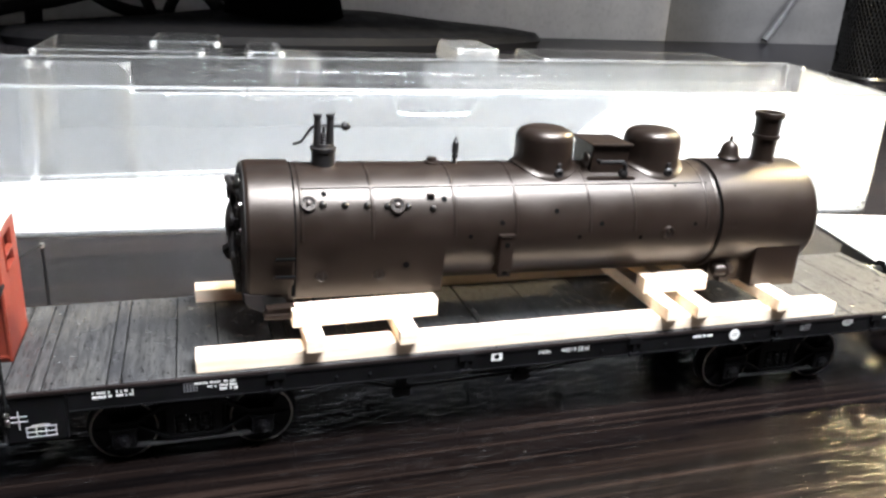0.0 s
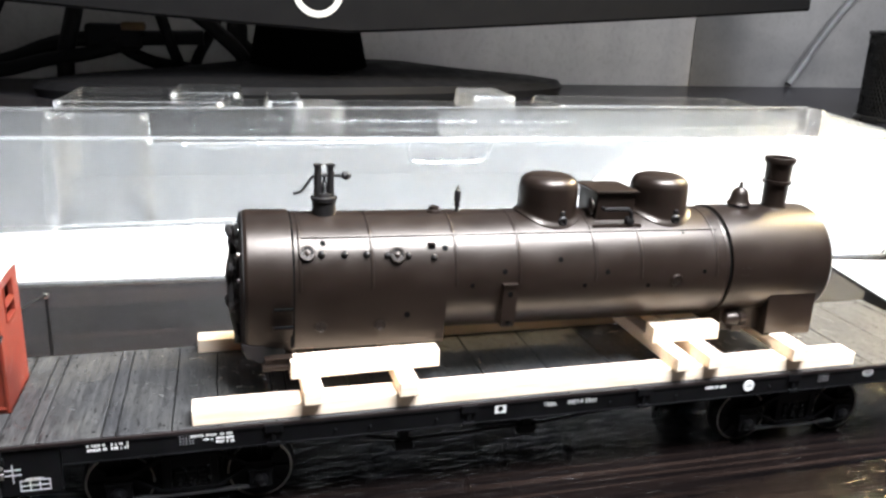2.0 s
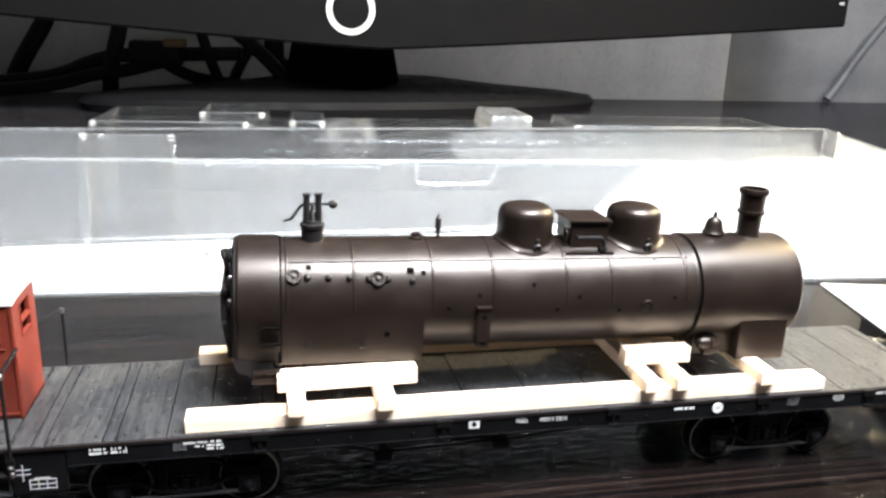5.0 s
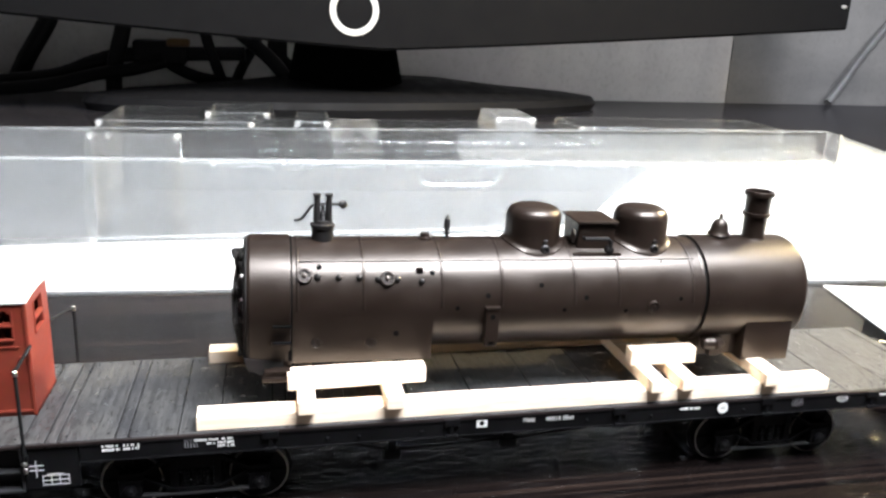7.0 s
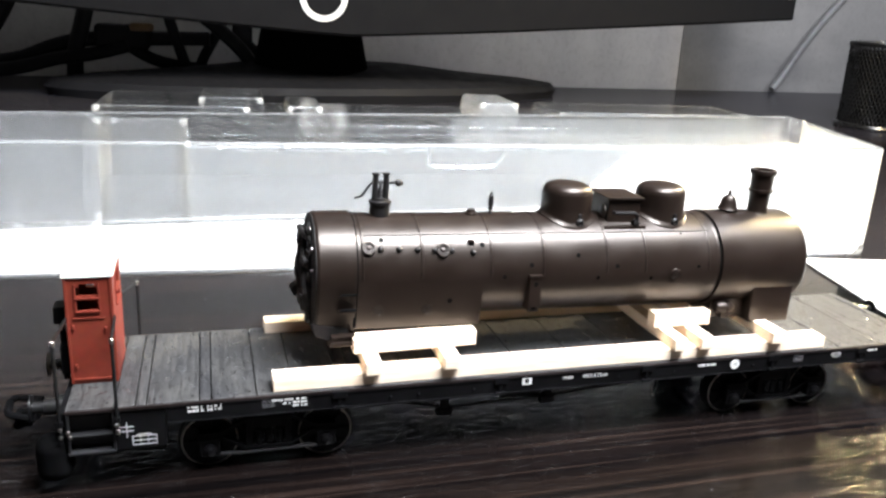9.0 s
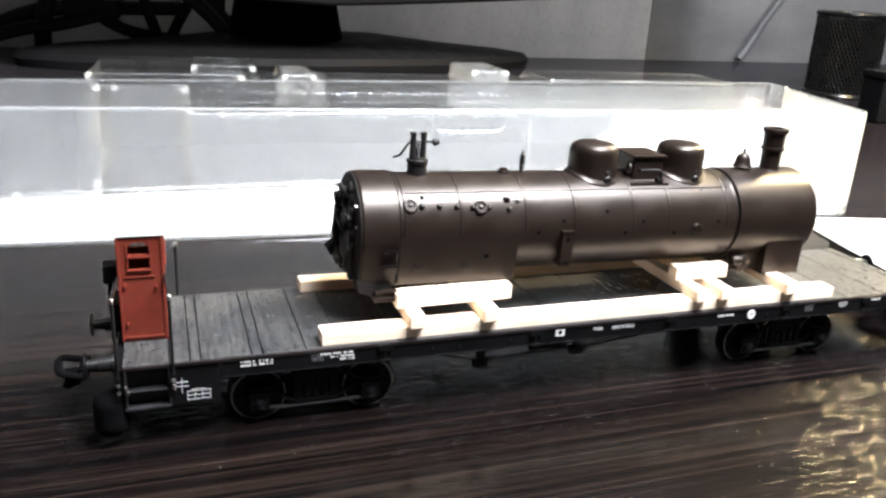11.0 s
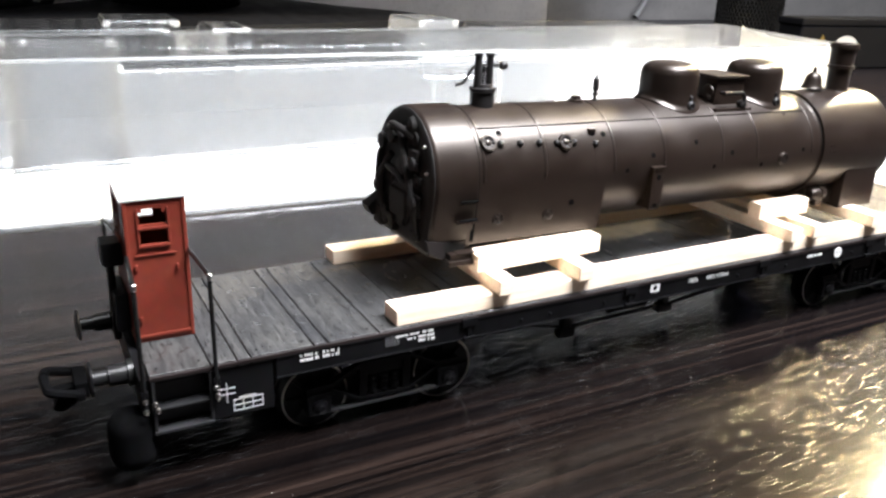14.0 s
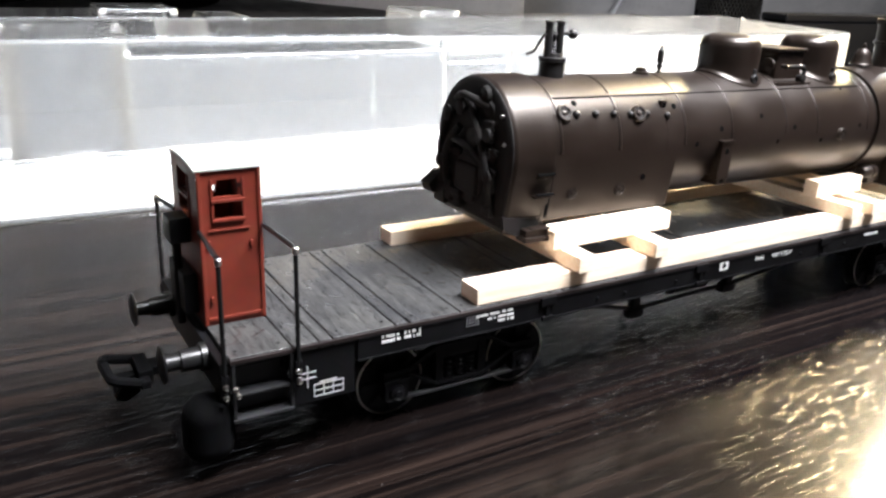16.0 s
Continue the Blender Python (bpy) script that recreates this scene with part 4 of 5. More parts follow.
def backhead():
    rings = [[Vector((x, y, z)) for y, z in ushape(r, zb, h)] for x, r, zb, h in ((-44.2, 11.3, 25.4, 9.3), (-44.75, 11.35, 25.3, 9.3), (-45.05, 11.0, 25.5, 8.9), (-45.3, 10.0, 26.4, 8.2))]
    bh = part("backhead", add_rings(bmesh.new(), rings), DUSTY, boiler, "dusty black backhead with moulded pipes and handwheels")
    part("fire_door", box(-46.2, -45.1, BY - 3.4, BY + 3.2, 29.0, 34.2, 0.6, 3), DUSTY, bh)
    part("door_ring", lathe((-45.2, BY - 0.1, 31.6), (-1, 0, 0), [(0, 4.4), (0.4, 4.3), (0.6, 3.6), (0.5, 3.4)], 28), DUSTY, bh)
    rnd = random.Random(9)
    for pts in ([(-45.4, BY - 7, 27), (-46.6, BY - 6.8, 34), (-46.6, BY - 4, 40), (-45.6, BY + 1, 45)], [(-45.4, BY + 6, 27), (-46.8, BY + 5.5, 35), (-46.4, BY + 2, 40)],
                [(-45.4, BY - 5, 44), (-47.0, BY, 45.4), (-45.4, BY + 5, 44)], [(-45.4, BY - 8, 34), (-47.0, BY - 2, 37.2), (-46.4, BY + 4, 37.6)], [(-45.2, BY + 8.0, 29), (-46.0, BY + 8.4, 34), (-45.9, BY + 7.8, 39), (-45.2, BY + 6.6, 42)]):
        part("pipe", tube(pts, 0.62, 10), DUSTY, bh)
    for y, z, r in ((-6.5, 40, 1.1), (5.8, 41.5, 1.4), (-2.5, 38.8, 1.7), (1.8, 43, 1.2), (7.6, 33, 1.1), (-7.2, 33.4, 1.0)):
        part("handwheel", lathe((-45.2, BY + y, z), (-1, 0, 0), [(0, 0.5), (1.1, 0.45), (1.2, r), (1.7, r), (1.9, 0.3)], 16), DUSTY, bh)
    for k in range(30):
        y, z = rnd.uniform(-8.4, 9.2), rnd.uniform(26.6, 45.8)
        if y * y + max(0.0, z - BZ) ** 2 > 92:
            continue
        w, h, d = rnd.uniform(0.6, 1.7), rnd.uniform(0.5, 2.0), rnd.uniform(0.4, 1.5)
        if k % 3:
            bm = box(-45.2 - d, -45.0, BY + y - w, BY + y + w, z - h, z + h, 0.3, 3)
        else:
            bm = lathe((-45.0, BY + y, z), (-1, rnd.uniform(-0.2, 0.2), rnd.uniform(-0.2, 0.2)), [(0, w), (d * 0.6, w * 0.9), (d * 0.75, w * 0.6), (d, w * 0.4)], 12)
        part("backhead_fitting", bm, DUSTY, bh)
    for y, z in ((-8.4, 43.2), (-9.6, 39.0), (-4.4, 46.2)):
        part("cock", lathe((-45.0, BY + y, z), (-1, 0, 0), [(0, 0.28), (0.5, 0.32), (0.7, 0.1)], 10), TYRE, bh, "small bare metal cock")
    part("rear_lug", add_prism(bmesh.new(), [(-47.8, 28.4), (-45.0, 30.6), (-45.0, 26.6), (-47.0, 26.8)], lambda a, c, d: Vector((a, d, c)), (26.6, 29.6)), DUSTY, bh)
    # skirt plates that slope down from the backhead to the deck side
    for y0, y1 in ((7.4, 12.2), (23.0, 27.8)):
        part("skirt_plate", add_prism(bmesh.new(), [(-45.1, 27.4), (-38.0, 26.4), (-37.4, 23.4), (-40.2, 22.9), (-44.6, 25.2)], lambda a, c, d: Vector((a, d, c)), (y0, y1)), DUSTY, bh)


# ---- timbers ----
def timber(name, x0, x1, y0, y1, z0, z1, label, group, turn=0.0, seed=0):
    bm = bmesh.new()
    rnd = random.Random(seed)
    cx, cy = (x0 + x1) / 2, (y0 + y1) / 2
    m = Matrix.Translation((cx, cy, 0)) @ Matrix.Rotation(radians(turn), 4, "Z") @ Matrix.Translation((-cx, -cy, 0))
    add_box(bm, x0, x1, y0, y1, z0, z1, 0.18, 2, m=m)
    for v in bm.verts:
        v.co += Vector((rnd.uniform(-1, 1), rnd.uniform(-1, 1), rnd.uniform(-1, 1))) * 0.035
    lo = min(v.co.z for v in bm.verts)
    for v in bm.verts:
        v.co.z += z0 - lo
    return solid(name, bm, TIMBER, label, "timber", group)


def timbers():
    top = DZ + 2.7
    timber("timber_beam", -53.6, 77.0, 0.5, 5.2, DZ, top, "long pale raw timber beam along the deck edge", "timber packing", seed=1)
    timber("timber_beam", -53.3, 77.0, 30.0, 34.2, DZ, top, "long pale raw timber beam along the far deck edge", "timber packing", seed=2)
    z1 = top + 2.7
    for x0, x1, turn, s in ((-35.4, -32.1, 0, 3), (-19.0, -15.5, 0, 4), (34.8, 38.0, 0, 5), (41.6, 45.0, 0, 6), (60.6, 64.4, 0, 7)):
        timber("timber_crossbar", x0, x1, -1.0, 35.0, top, z1, "pale raw timber crossbar under the boiler", "timber packing", turn, s)
    timber("timber_block", -37.2, -10.6, 4.2, 7.9, z1, z1 + 3.2, "pale raw timber block wedged beside the boiler", "timber packing", 1.5, 8)
    timber("timber_block", 33.6, 48.2, 6.6, 9.9, z1, z1 + 3.4, "short pale raw timber block wedged beside the boiler", "timber packing", -1.0, 9)
    timber("timber_block", -36.5, -10.5, 27.0, 30.6, z1, z1 + 3.0, "pale raw timber block wedged behind the boiler", "timber packing", 0, 10)
    timber("timber_block", 33.6, 48.0, 26.0, 29.4, z1, z1 + 3.0, "short pale raw timber block wedged behind the boiler", "timber packing", 0, 11)


# ---- clear plastic packaging ----
BOX_TURN = Matrix.Translation((196, 112.5, 0)) @ Matrix.Rotation(radians(-2.7), 4, "Z")


def shell_box(parent, name, x0, x1, y0, y1, z0, z1, taper, wall=0.7, mat=None, m=None, seg=8, rad=5.0):
    """A thin moulded tray turned upside down: rounded corners, tapered walls, a top face."""
    bm = bmesh.new()
    def outline(inset):
        pts = []
        for cx, cy, a0 in ((x1 - rad, y1 - rad, 0), (x0 + rad, y1 - rad, 90), (x0 + rad, y0 + rad, 180), (x1 - rad, y0 + rad, 270)):
            for k in range(seg + 1):
                a = radians(a0 + 90 * k / seg)
                pts.append((cx + (rad - inset) * math.cos(a), cy + (rad - inset) * math.sin(a)))
        return pts
    def ring(inset, z):
        return [m @ Vector((a, b, z)) for a, b in outline(inset)]
    add_rings(bm, [ring(0, z0), ring(taper * 0.8, z1 - 2.0), ring(taper + 0.12, z1 - 0.6), ring(taper + 0.7, z1)], caps=(False, True))
    shell = part(name, bm, mat or CLEAR, parent)
    shell.visible_shadow = False
    return shell


class Skew:
    """Maps the box's own x (-420 to 0) and y (0 to 74) to its slightly splayed place on the desk."""

    def __matmul__(self, v):
        s, t = (v.x + 420) / 420, v.y / 74
        near = Vector((-225, 132.5)).lerp(Vector((196, 112.5)), s)
        far = Vector((-225, 188.0)).lerp(Vector((221, 203.0)), s)
        p = near.lerp(far, t)
        return Vector((p.x, p.y, v.z))


def sheet_wall(path, z0, z1, lean=0.0, thick=0.5):
    """A moulded sheet standing on a line of x, y points, with a wide curve at its foot; lean: how far its top sets back."""
    foot = ((-11, 0.2), (-7, 0.9), (-3.8, 2.8), (-1.7, 6.0), (-0.5, 10.5), (0, 16))
    bm = add_rings(bmesh.new(), [[Vector((x, y + a, z0 + b)) for a, b in foot] + [Vector((x, y + lean * 0.9, z1 - 1.2)), Vector((x, y + lean + 0.35, z1 - 0.35)), Vector((x, y + lean + 1.2, z1))] for x, y in path], closed=False, caps=(False, False))
    bmesh.ops.solidify(bm, geom=list(bm.faces) + list(bm.edges) + list(bm.verts), thickness=thick)
    return bm


def ribbed(points, ribs, out=0.85):
    """A wall line with shallow pilasters standing forward of it at the given x, from and to."""
    line = [points[0]]
    for r0, r1 in ribs:
        (xa, ya), (xb, yb) = points[0], points[-1]
        y0, y1 = (ya + (yb - ya) * (x - xa) / (xb - xa) for x in (r0, r1))
        line += [(r0 - 1.6, y0), (r0 - 0.6, y0 - out * 0.3), (r0 + 0.4, y0 - out * 0.8), (r0 + 1.3, y0 - out), (r1 - 1.3, y1 - out), (r1 - 0.4, y1 - out * 0.8), (r1 + 0.6, y1 - out * 0.3), (r1 + 1.6, y1)]
    return line + [points[-1]]


# balls added at the rounded corners to give them lamp glints
def glint_bead(p, radius):
    bm = bmesh.new()
    bmesh.ops.create_uvsphere(bm, u_segments=16, v_segments=10, radius=radius, matrix=Matrix.Translation(p))
    return bm


def packaging():
    m = Skew()
    front = thing("plastic_box", "long clear moulded plastic box standing on the desk", "plastic box", (0, 150, 0))
    shell_box(front, "box_shell", -420, 0, 0, 74, 0.3, 45, 0.0, m=m, rad=2.5)
    # rim flange round the foot and top edges that catch the light
    bm = bmesh.new()
    rim = [(-420, 0.4), (-4, 0.4), (-1.8, 1.2), (-0.6, 3.4), (-0.6, 70), (-1.6, 72.6), (-4, 73.6), (-420, 73.6)]
    add_tube(bm, [m @ Vector((a, b, 0.9)) for a, b in rim], 0.6, 8, 1)
    part("foot_rim", bm, EDGE_CLEAR, front)
    bm = bmesh.new()
    top = [(-420, 0.7), (-3, 0.7), (-1.4, 1.4), (-0.7, 3), (-0.7, 71), (-1.4, 72.6), (-3, 73.3), (-420, 73.3)]
    add_tube(bm, [m @ Vector((a, b, 44.6)) for a, b in top], 0.45, 8, 1)
    part("top_rim", bm, EDGE_CLEAR, front)
    # the moulded insert: a tall block at one end, then a lower ribbed wall with a shelf behind it
    def sheet(name, bm, mat):
        ob = part(name, bm, mat, front)
        ob.visible_shadow = False
        return ob
    sheet("insert_wall", sheet_wall(ribbed([(-225, 188.5), (-106, 190)], [(-141, -136), (-111.5, -107.5)], 0.4), 1.0, 44.4), MILKY)
    sheet("insert_wall", sheet_wall([(-106, 190), (-105.2, 185), (-103, 181), (-99, 178.6), (-92, 178.2), (-82, 178.6), (-76, 178), (-73.4, 176), (-72, 173), (-71.6, 170)], 1.0, 44.4), MILKY)
    low = [(-71.6, 170.0), (206, 173.2)]
    ribs = [(-61.5, -57.5), (-36.5, -32.5), (6.0, 10.5), (37.0, 40.5), (66, 70), (108, 112), (146, 150), (165, 169)]
    sheet("insert_wall", sheet_wall(ribbed(low, ribs, 0.5), 1.0, 35.6, 1.0), WHITER_MILKY)
    for (a0, a1), (b0, b1) in zip(ribs, ribs[1:]):
        if b0 - a1 > 19:
            u0, u1, y = a1 + 2.0, b0 - 2.0, 168.9 + 0.0117 * (a1 + 71.6)
            bm = bmesh.new()
            add_tube(bm, [(u0, y + 0.3, 32), (u0 + 0.6, y + 0.5, 33.2), (u0 + 2, y + 0.6, 33.6), (u1 - 2, y + 0.6, 33.6), (u1 - 0.6, y + 0.5, 33.2), (u1, y + 0.3, 32)], 0.35, 8, 3)
            sheet("panel_edge", bm, THIN_CLEAR)
    # shelf turns milky past x 36, standing in for the light there
    for x0, x1, mat in ((-71, 36, THIN_CLEAR), (36.2, 206, MILKY)):
        bm = add_rings(bmesh.new(), [[Vector((x, y, 35.6)), Vector((x, y + 13, 36.8)), Vector((x, y + 14.4, 37.6)), Vector((x, y + 15.2, 44.4))] for x, y in ((x, 172.26 + 0.01225 * x) for x in (x0, x1))], closed=False, caps=(False, False))
        bmesh.ops.solidify(bm, geom=list(bm.faces) + list(bm.edges) + list(bm.verts), thickness=0.3)
        sheet("insert_shelf", bm, mat)
    for pts in ([(-71.2, 176, 38.5), (-70.5, 184.5, 37.6), (-67, 185.6, 37.3), (60, 187.2, 37.3), (206, 189, 37.3)], [(-105, 181.5, 44.7), (-102, 179.4, 44.7), (-76, 180, 44.7), (-73, 179, 44.7)],
                [(-72.2, 180, 44.8), (-71.8, 176, 41), (-71.4, 172.5, 36.4)]):
        bm = bmesh.new()
        add_tube(bm, pts, 0.25, 8, 2)
        sheet("insert_edge", bm, THIN_CLEAR)
    for x, y, z, rad in ((-104.4, 181.2, 43.4, 1.5), (-98, 179.6, 43.6, 1.2), (-73.2, 177.6, 43.4, 1.5), (-71.6, 171.6, 36.2, 1.1), (-60, 170.6, 35.0, 0.9), (-34.5, 171.0, 35.0, 0.9), (8.2, 171.6, 35.0, 0.9)):
        sheet("insert_glint", glint_bead(Vector((x, y, z)), rad), GLINT_CLEAR)
    bm = bmesh.new()
    add_tube(bm, [(116, 171.0, 36.5), (114, 170.0, 31), (108, 169.4, 22), (99, 169.2, 14.5), (90, 169.0, 11)], 0.45, 8, 5)
    sheet("curved_lip", bm, RIM_CLEAR)
    bm = bmesh.new()
    add_tube(bm, [m @ Vector(p) for p in ((-186, 0.2, 44.2), (-186, -0.1, 39), (-183, -0.1, 37.2), (-165, -0.1, 37.2), (-161, -0.1, 39), (-158.5, 0.2, 44.2))], 0.5, 8, 4)
    part("snap_tab", bm, EDGE_CLEAR, front)
    # hinged second half behind
    m = BOX_TURN
    rear = thing("plastic_tray", "clear moulded plastic tray lying open behind the long box", "plastic tray", (50, 240, 0))
    shell_box(rear, "tray_shell", -318, 28, 84, 160, 0.3, 38, 3.0, mat=THIN_CLEAR, m=m, rad=9)
    for x0, x1, y0, y1, z1 in ((-314, -246, 100, 158, 42.5), (-271, -240, 118, 158, 44.5), (-231, -213, 110, 150, 42), (-136, -114, 118, 160, 44.5), (-96, 14, 112, 156, 41.5)):
        # the pad at x -136 is milky to imitate a bright reflection
        shell_box(rear, "raised_pad", x0, x1, y0, y1, 37, z1, 1.2, mat=MILKY if x0 == -136 else THIN_CLEAR, m=m, rad=3.0)
        bm = bmesh.new()
        add_tube(bm, [m @ Vector(p) for p in ((x0 + 2, y1 - 3, z1), (x0 + 2, y0 + 3, z1), (x0 + 4, y0 + 1.6, z1), (x1 - 4, y0 + 1.6, z1), (x1 - 2, y0 + 3, z1), (x1 - 2, y1 - 3, z1))], 0.4, 6, 1)
        part("pad_rim", bm, RIM_CLEAR, rear)
        for x, y in ((x0 + 2.4, y0 + 2.2), (x1 - 2.4, y0 + 2.2)):
            part("pad_glint", glint_bead(m @ Vector((x, y, z1 - 1.0)), 1.5), GLINT_CLEAR, rear).visible_shadow = False
    m = Skew()
    # white paper lining on the floor, turned up at the end
    bm = bmesh.new()
    cols = []
    for x in [-415 + k * 9.0 for k in range(45)] + [-13, -11, -10, -9, -8, -6.5, -4, 0, 4, 8]:
        rows = []
        for j in range(9):
            y = 1.7 + j * (6.4 + 0.7 * max(0.0, min(1.0, (x + 340) / 340)))
            z = 0.5 + 0.25 * (1 + math.sin(x * 0.04 + j * 0.9))
            z += 3.0 * max(0.0, (j - 6) / 2) ** 2
            z += max(0.0, min(1.0, (x + 150) / 90)) * 11 * max(0.0, min(1.0, (-12 - x) / 25)) * max(0.0, (j - 4) / 4) ** 2
            if x <= -12:
                rows.append(m @ Vector((x, y, z)))
            else:
                up = (x + 12) / 20.0
                rows.append(m @ Vector((-12 + 10.4 * min(1.0, up * 4.5) ** 0.9, y, z + 42 * (max(0.0, up - 0.14) / 0.86) ** 1.15)))
        cols.append(rows)
    add_rings(bm, cols, closed=False, caps=(False, False))
    bmesh.ops.solidify(bm, geom=list(bm.faces) + list(bm.edges) + list(bm.verts), thickness=0.12)
    cols = []
    for k in range(31):
        x = 88 + 116 * k / 30
        top = 4 + 30 * min(1.0, max(0.0, (x - 87) / 30)) ** 0.62
        cols.append([Vector((x, 167.2 + 0.0117 * (x + 71.6) + 1.6 * (1 - f) ** 2 * -5 - 0.7 * math.sin(3.1416 * f), 1.4 + (top - 1.4) * f)) for f in (0.0, 0.08, 0.2, 0.4, 0.6, 0.8, 1.0)])
    flap = add_rings(bmesh.new(), cols, closed=False, caps=(False, False))
    bmesh.ops.solidify(flap, geom=list(flap.faces) + list(flap.edges) + list(flap.verts), thickness=0.12)
    spare = bpy.data.meshes.new("paper_flap")
    flap.to_mesh(spare)
    bm.from_mesh(spare)
    bpy.data.meshes.remove(spare)
    flap.free()
    solid("paper_lining", bm, PAPER, "white paper sheet lining the clear plastic box", "paper")
    # white card carton to the side of the wagon
    bm = bmesh.new()
    mc = Matrix.Translation((134, 77, 0)) @ Matrix.Rotation(radians(-12.5), 4, "Z")
    carton = thing("white_carton", "flat white card carton with dark brown edges beside the wagon", "carton", (190, 30, 0))
    # body is undercut and near black to pass for shadow below the top
    part("carton_body", add_box(bmesh.new(), 9, 146, -70, -9, 0, 11.0, 0.4, m=mc), CARD_EDGE_SHADED, carton)
    part("carton_tray", add_box(bmesh.new(), 0, 150, -75, 0, 11.0, 12.4, 0.3, m=mc), CARD_EDGE_SHADED, carton, "dark brown board edge darkened as shade")
    part("carton_top", add_box(bmesh.new(), -0.6, 150.5, -75.6, 0.6, 12.4, 13.0, 0.2, m=mc), PAPER, carton, "white card top sheet")


# ---- monitor and what lies behind ----
def monitor():
    mm = Matrix.Translation((52, 530, 0)) @ Matrix.Rotation(radians(3.0), 4, "Z")
    mon = thing("monitor", "black computer monitor with a wide chin on an oval stand", "monitor", (52, 600, 0))
    rings = []
    n = 40
    for k in range(n + 1):
        x = -430 + 860 * k / n
        zb = 60 + 30 * (abs(x) / 425) ** 1.15
        y = 0 - 12 * (abs(x) / 430) ** 2
        rings.append([mm @ Vector(p) for p in ((x, y, zb + 2), (x, y, 440), (x, y + 30, 440), (x, y + 30, zb + 4), (x, y + 22, zb), (x, y + 2, zb))])
    part("chassis", add_rings(bmesh.new(), rings), SCREEN_BLACK, mon)
    bm = lathe(mm @ Vector((-24, 0.5, 90.6)), mm.to_3x3() @ Vector((0, -1, 0)), [(0, 19.5), (0.8, 19.5), (1.0, 19.2), (1.0, 15.0), (0.6, 14.8)], 48, caps=(False, False))
    part("ring_mark", bm, PAPER, mon, "white ring mark on the chin")
    part("ring_centre", lathe(mm @ Vector((-24, 0.5, 90.6)), mm.to_3x3() @ Vector((0, -1, 0)), [(0, 14.9), (0.4, 14.8)], 48), HOLE, mon, "black disc inside the ring mark")
    part("power_mark", add_box(bmesh.new(), 421, 426, -12.3, -10.5, 109.5, 112, 0.2, m=mm), LABEL_WHITE, mon, "tiny white mark on the chin")
    bm = bmesh.new()
    rings = []
    for z, w, d in ((4, 62, 22), (16, 58, 20), (30, 52, 18), (60, 46, 14), (120, 44, 12)):
        rings.append([Vector((30 + w * math.cos(6.2831853 * i / 32) * (1.0), 622 + d * math.sin(6.2831853 * i / 32), z)) for i in range(32)])
    part("neck", add_rings(bm, rings), MATT, mon)
    rings = []
    for z, w, d in ((0, 246, 72), (7, 250, 74), (13, 244, 71), (17, 215, 60), (23, 140, 40), (30, 75, 28)):
        rings.append([Vector((50 + w * math.cos(6.2831853 * i / 64) * 0.99 - 0.13 * d * math.sin(6.2831853 * i / 64), 645 + 0.13 * w * math.cos(6.2831853 * i / 64) + d * math.sin(6.2831853 * i / 64), z)) for i in range(64)])
    part("stand_base", add_rings(bmesh.new(), rings), STAND, mon)
    for pts, r, name in (([(-330, 662, 6), (-271, 655, 18), (-224, 650, 25), (-190, 650, 38), (-165, 650, 44), (-120, 650, 46), (-60, 645, 48)], 6.5, "cable"),
                         ([(-330, 652, 5), (-271, 645, 12), (-224, 640, 18), (-190, 640, 27), (-160, 640, 32), (-130, 640, 40)], 6, "cable"),
                         ([(-140, 655, 52), (-128, 650, 38), (-104, 650, 26), (-70, 655, 20), (-40, 660, 16), (0, 665, 12)], 5.5, "cable"),
                         ([(-98, 640, 78), (-92, 640, 56), (-86, 645, 36), (-80, 655, 16), (-78, 660, 7)], 5, "cable"),
                         ([(-42, 650, 78), (-54, 650, 52), (-66, 655, 30), (-74, 660, 8)], 5, "cable"),
                         ([(-36, 645, 70), (-30, 645, 48), (-8, 648, 30), (20, 652, 16), (34, 655, 8)], 5.5, "cable"),
                         ([(-160, 640, 84), (-166, 640, 60), (-174, 645, 34), (-177, 650, 8)], 7, "cable"),
                         ([(-70, 630, 72), (-50, 630, 56), (-28, 632, 34), (-16, 636, 8)], 6.5, "cable"),
                         ([(-226, 690, 96), (-238, 690, 68), (-258, 690, 36), (-272, 690, 8)], 8, "cable")):
        solid(name, tube(pts, r, 12, 8), RUBBER, "thick black cable hanging behind the monitor", "cable", "monitor cables")
    solid("cable_plug", box(-128, -108, 636, 648, 53, 60, 2), GILT, "dull yellow plug on a black cable", "plug")
    solid("cable_plug", box(-158, -112, 640, 660, 36, 58, 4, 3), RUBBER, "black moulded plug block behind the monitor", "plug")
    solid("cable_plug", box(-40, -22, 640, 655, 44, 62, 3, 3), RUBBER, "small black moulded plug behind the monitor", "plug")
    solid("wall_cable", tube([(634, 748, 4), (650, 749, 26), (672, 750, 60), (705, 751, 102), (760, 752, 160)], 4.6, 12, 8), GREY_CABLE, "grey cable running up the wallpaper", "cable")


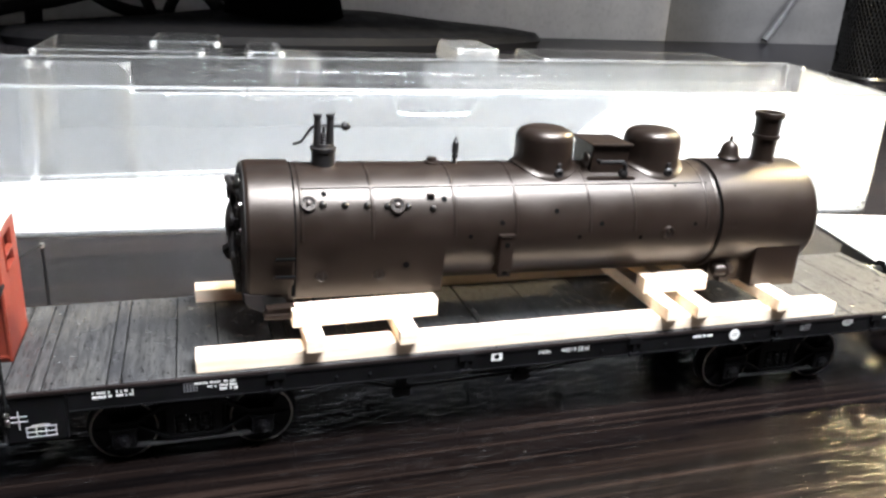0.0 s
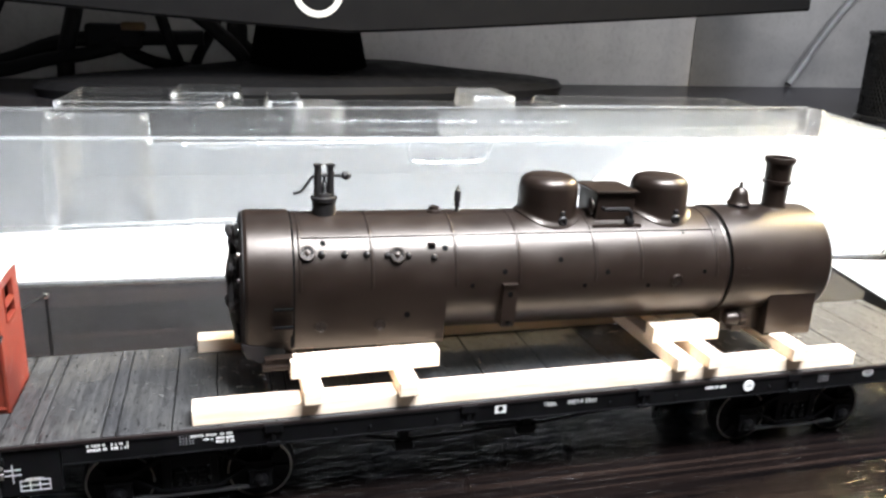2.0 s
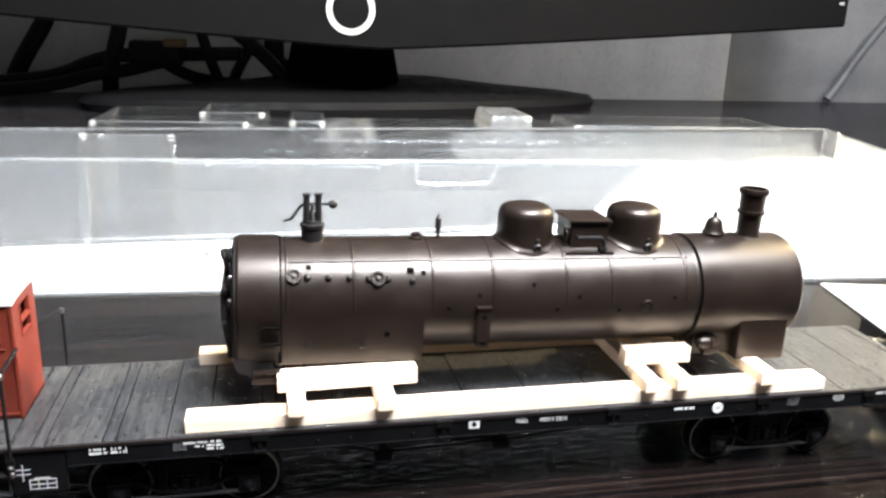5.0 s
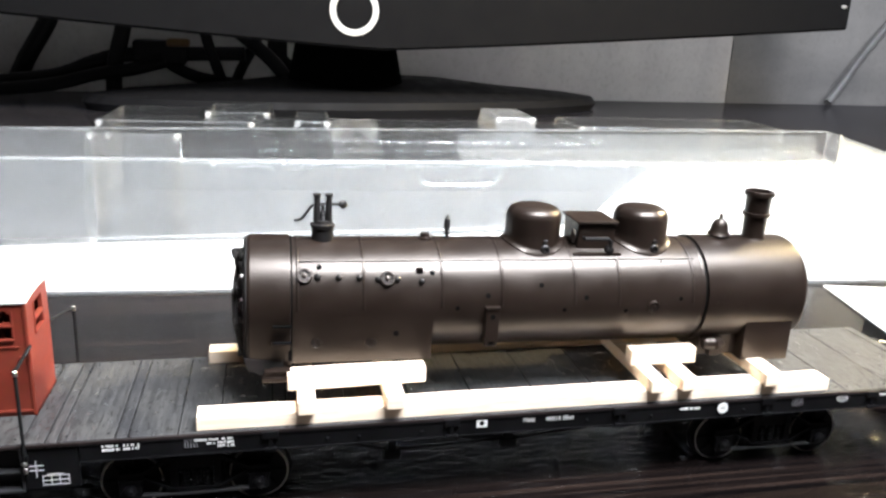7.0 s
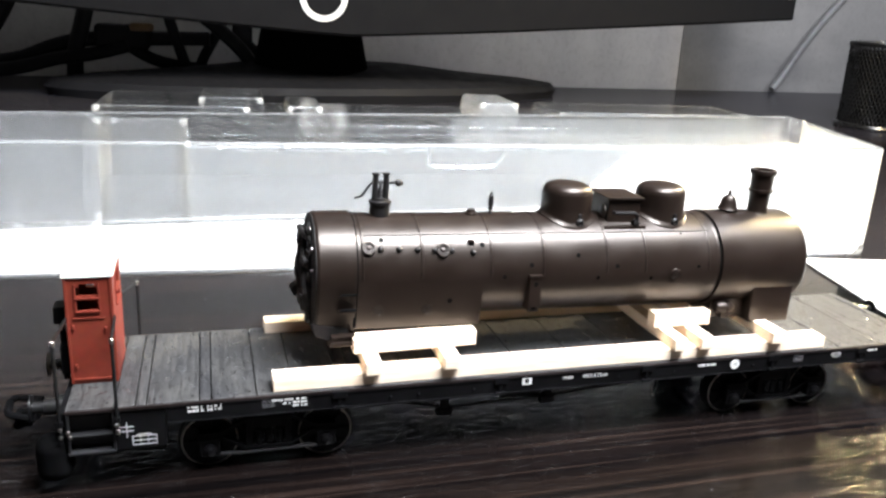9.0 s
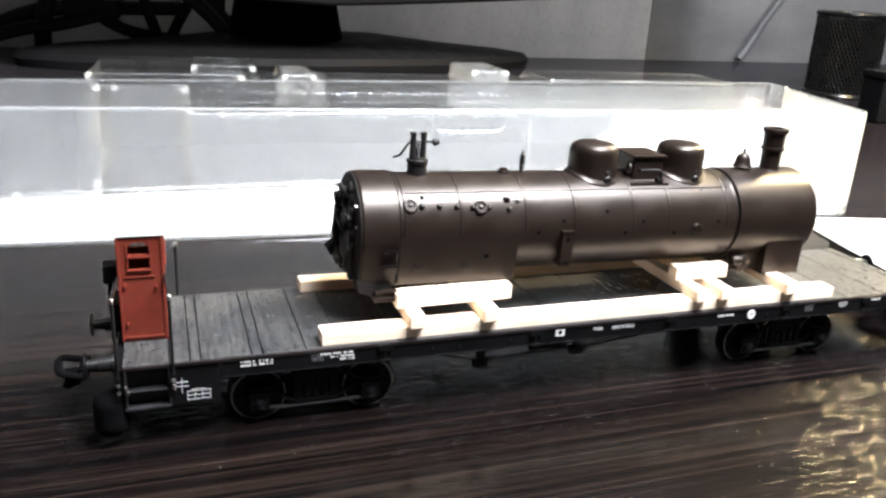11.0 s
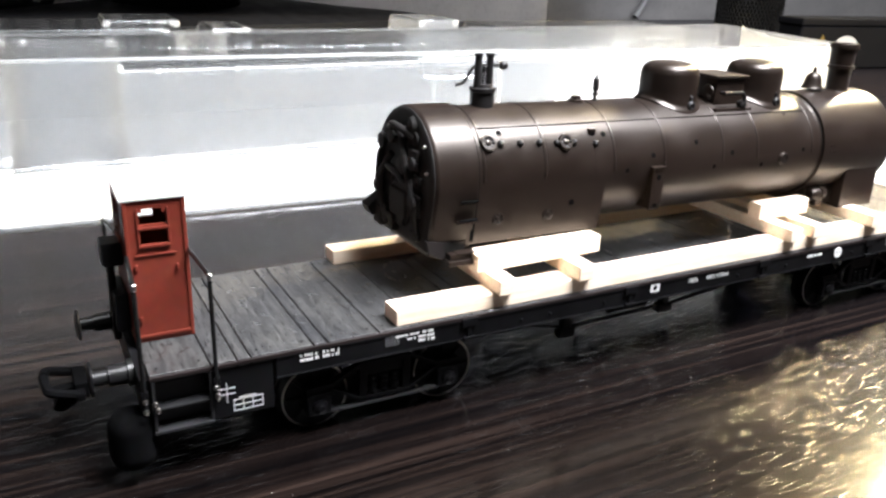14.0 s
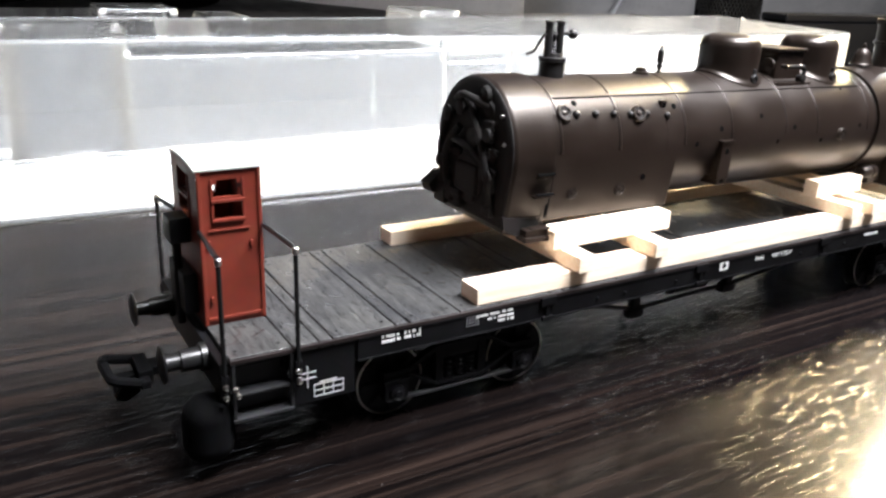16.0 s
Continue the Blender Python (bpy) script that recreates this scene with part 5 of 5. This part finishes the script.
def pen_cup():
    cx, cy, r, h = 526, 463, 30, 74
    cup = thing("pen_cup", "black wire mesh pen cup on the desk", "pen cup", (cx, cy, 0))
    for z in (1.5, h):
        bm = bmesh.new()
        add_tube(bm, [(cx + r * math.cos(6.2831853 * k / 24), cy + r * math.sin(6.2831853 * k / 24), z) for k in range(25)], 2.2 if z > 5 else 3.0, 8, 3)
        part("rim" if z > 5 else "foot_ring", bm, STEEL_BLACK, cup)
    part("floor_disc", lathe((cx, cy, 0.2), (0, 0, 1), [(0, r), (1.0, r)], 40), STEEL_BLACK, cup)
    bm = bmesh.new()
    turns, n = 56, 10
    for s in (1, -1):
        for k in range(turns):
            a0 = 6.2831853 * k / turns
            pts = [(cx + r * math.cos(a0 + s * 1.15 * i / n), cy + r * math.sin(a0 + s * 1.15 * i / n), 2 + (h - 2) * i / n) for i in range(n + 1)]
            add_tube(bm, pts, 0.55, 4, 1)
    # unseen dark cylinder added so that the inside of the mesh reads dark
    part("dark_filler", lathe((cx, cy, 1.2), (0, 0, 1), [(0, r - 1.6), (h - 6, r - 1.6)], 40), MATT, cup)
    part("mesh_wall", bm, STEEL_BLACK, cup, "open diamond wire mesh")


def black_case():
    m = Matrix.Translation((425, 319, 0)) @ Matrix.Rotation(radians(-10), 4, "Z")
    c = thing("black_case", "black plastic case with a yellow warning triangle label", "case", (640, 370, 0))
    part("case_body", add_box(bmesh.new(), 0, 150, 0, 26, 0, 34, 2, 3, m=m), SCREEN_BLACK, c)
    part("case_lid", add_box(bmesh.new(), -1, 151, -1, 27, 32, 38, 1.5, 3, m=m), SCREEN_BLACK, c)
    tri = add_prism(bmesh.new(), [(13, 13), (27, 13), (20, 26)], lambda a, b, d: m @ Vector((a, d, b)), (-0.6, 0.4))
    warn = part("warning_label", tri, YELLOW, c, "yellow warning triangle label")
    part("warning_mark", lathe(m @ Vector((20, -0.55, 17.4)), m.to_3x3() @ Vector((0, -1, 0)), [(0, 2.6), (0.3, 2.4)], 16), RUBBER, warn)
    bm = lathe((0, 0, 0), (0, -1, 0), [(0, 1), (0.6, 1)], 28)
    bmesh.ops.transform(bm, matrix=m @ Matrix.Translation((43, -0.1, 19)) @ Matrix.Diagonal((10, 1, 6, 1)), verts=bm.verts)
    part("oval_label", bm, LABEL_WHITE, c, "white oval label")


wagon_frame()
bogie_parts(-54.4)
bogie_parts(66.8)
truss_and_brakes()
lettering()
cabin()
handrails()
boiler_shell()
boiler_fittings()
dome(13.1)
dome(37.0)
sandbox()
tops()
backhead()
boiler.rotation_euler = (0, radians(1.0), 0)
timbers()
packaging()
monitor()
pen_cup()
black_case()


def dust():
    rnd = random.Random(21)
    bm = bmesh.new()
    for k in range(46):
        x, y = rnd.uniform(-110, 170), rnd.uniform(-75, -6)
        r = rnd.uniform(0.04, 0.09)
        add_lathe(bm, (x, y, 0.0), (rnd.uniform(-0.2, 0.2), rnd.uniform(-0.2, 0.2), 1), [(0, r), (0.08, r * 0.8), (0.12, r * 0.2)], 6)
    solid("dust", bm, WHITE, "tiny pale dust specks scattered on the desk", "dust", kind="stuff")


dust()

# ---- deck boards ----
def deck():
    cuts = [X0, -83.0, -79.2, -77.2, -67.6, -65.4, -56.8, -49.6, -40.0, -37.4, -26.0, -13.0, 0.0, 13.4, 26.9, 40.4, 54.2, 68.0, 81.6, 93.6, 106.2, X1]
    rnd = random.Random(11)
    for a, b in zip(cuts, cuts[1:]):
        bm = bmesh.new()
        g = 0.13
        add_box(bm, a + g, b - g, 0.15, 2 * CY - 0.15, 16.2, DZ - rnd.uniform(0, 0.08), 0.05, 1)
        plank = part("plank", bm, DECK, wagon)
        if b - a > 5:
            for x in (a + 1.3, b - 1.3):
                for y in (2.0, 2 * CY - 2.0):
                    part("nail", lathe((x, y, DZ - 0.15), (0, 0, 1), [(0, 0.26), (0.16, 0.24), (0.2, 0.1)], 7), HOLE, plank)
    part("under_deck", box(X0 + 0.3, X1 - 0.3, 0.8, 2 * CY - 0.8, 15.7, 16.3, 0), HOLE, wagon)


deck()
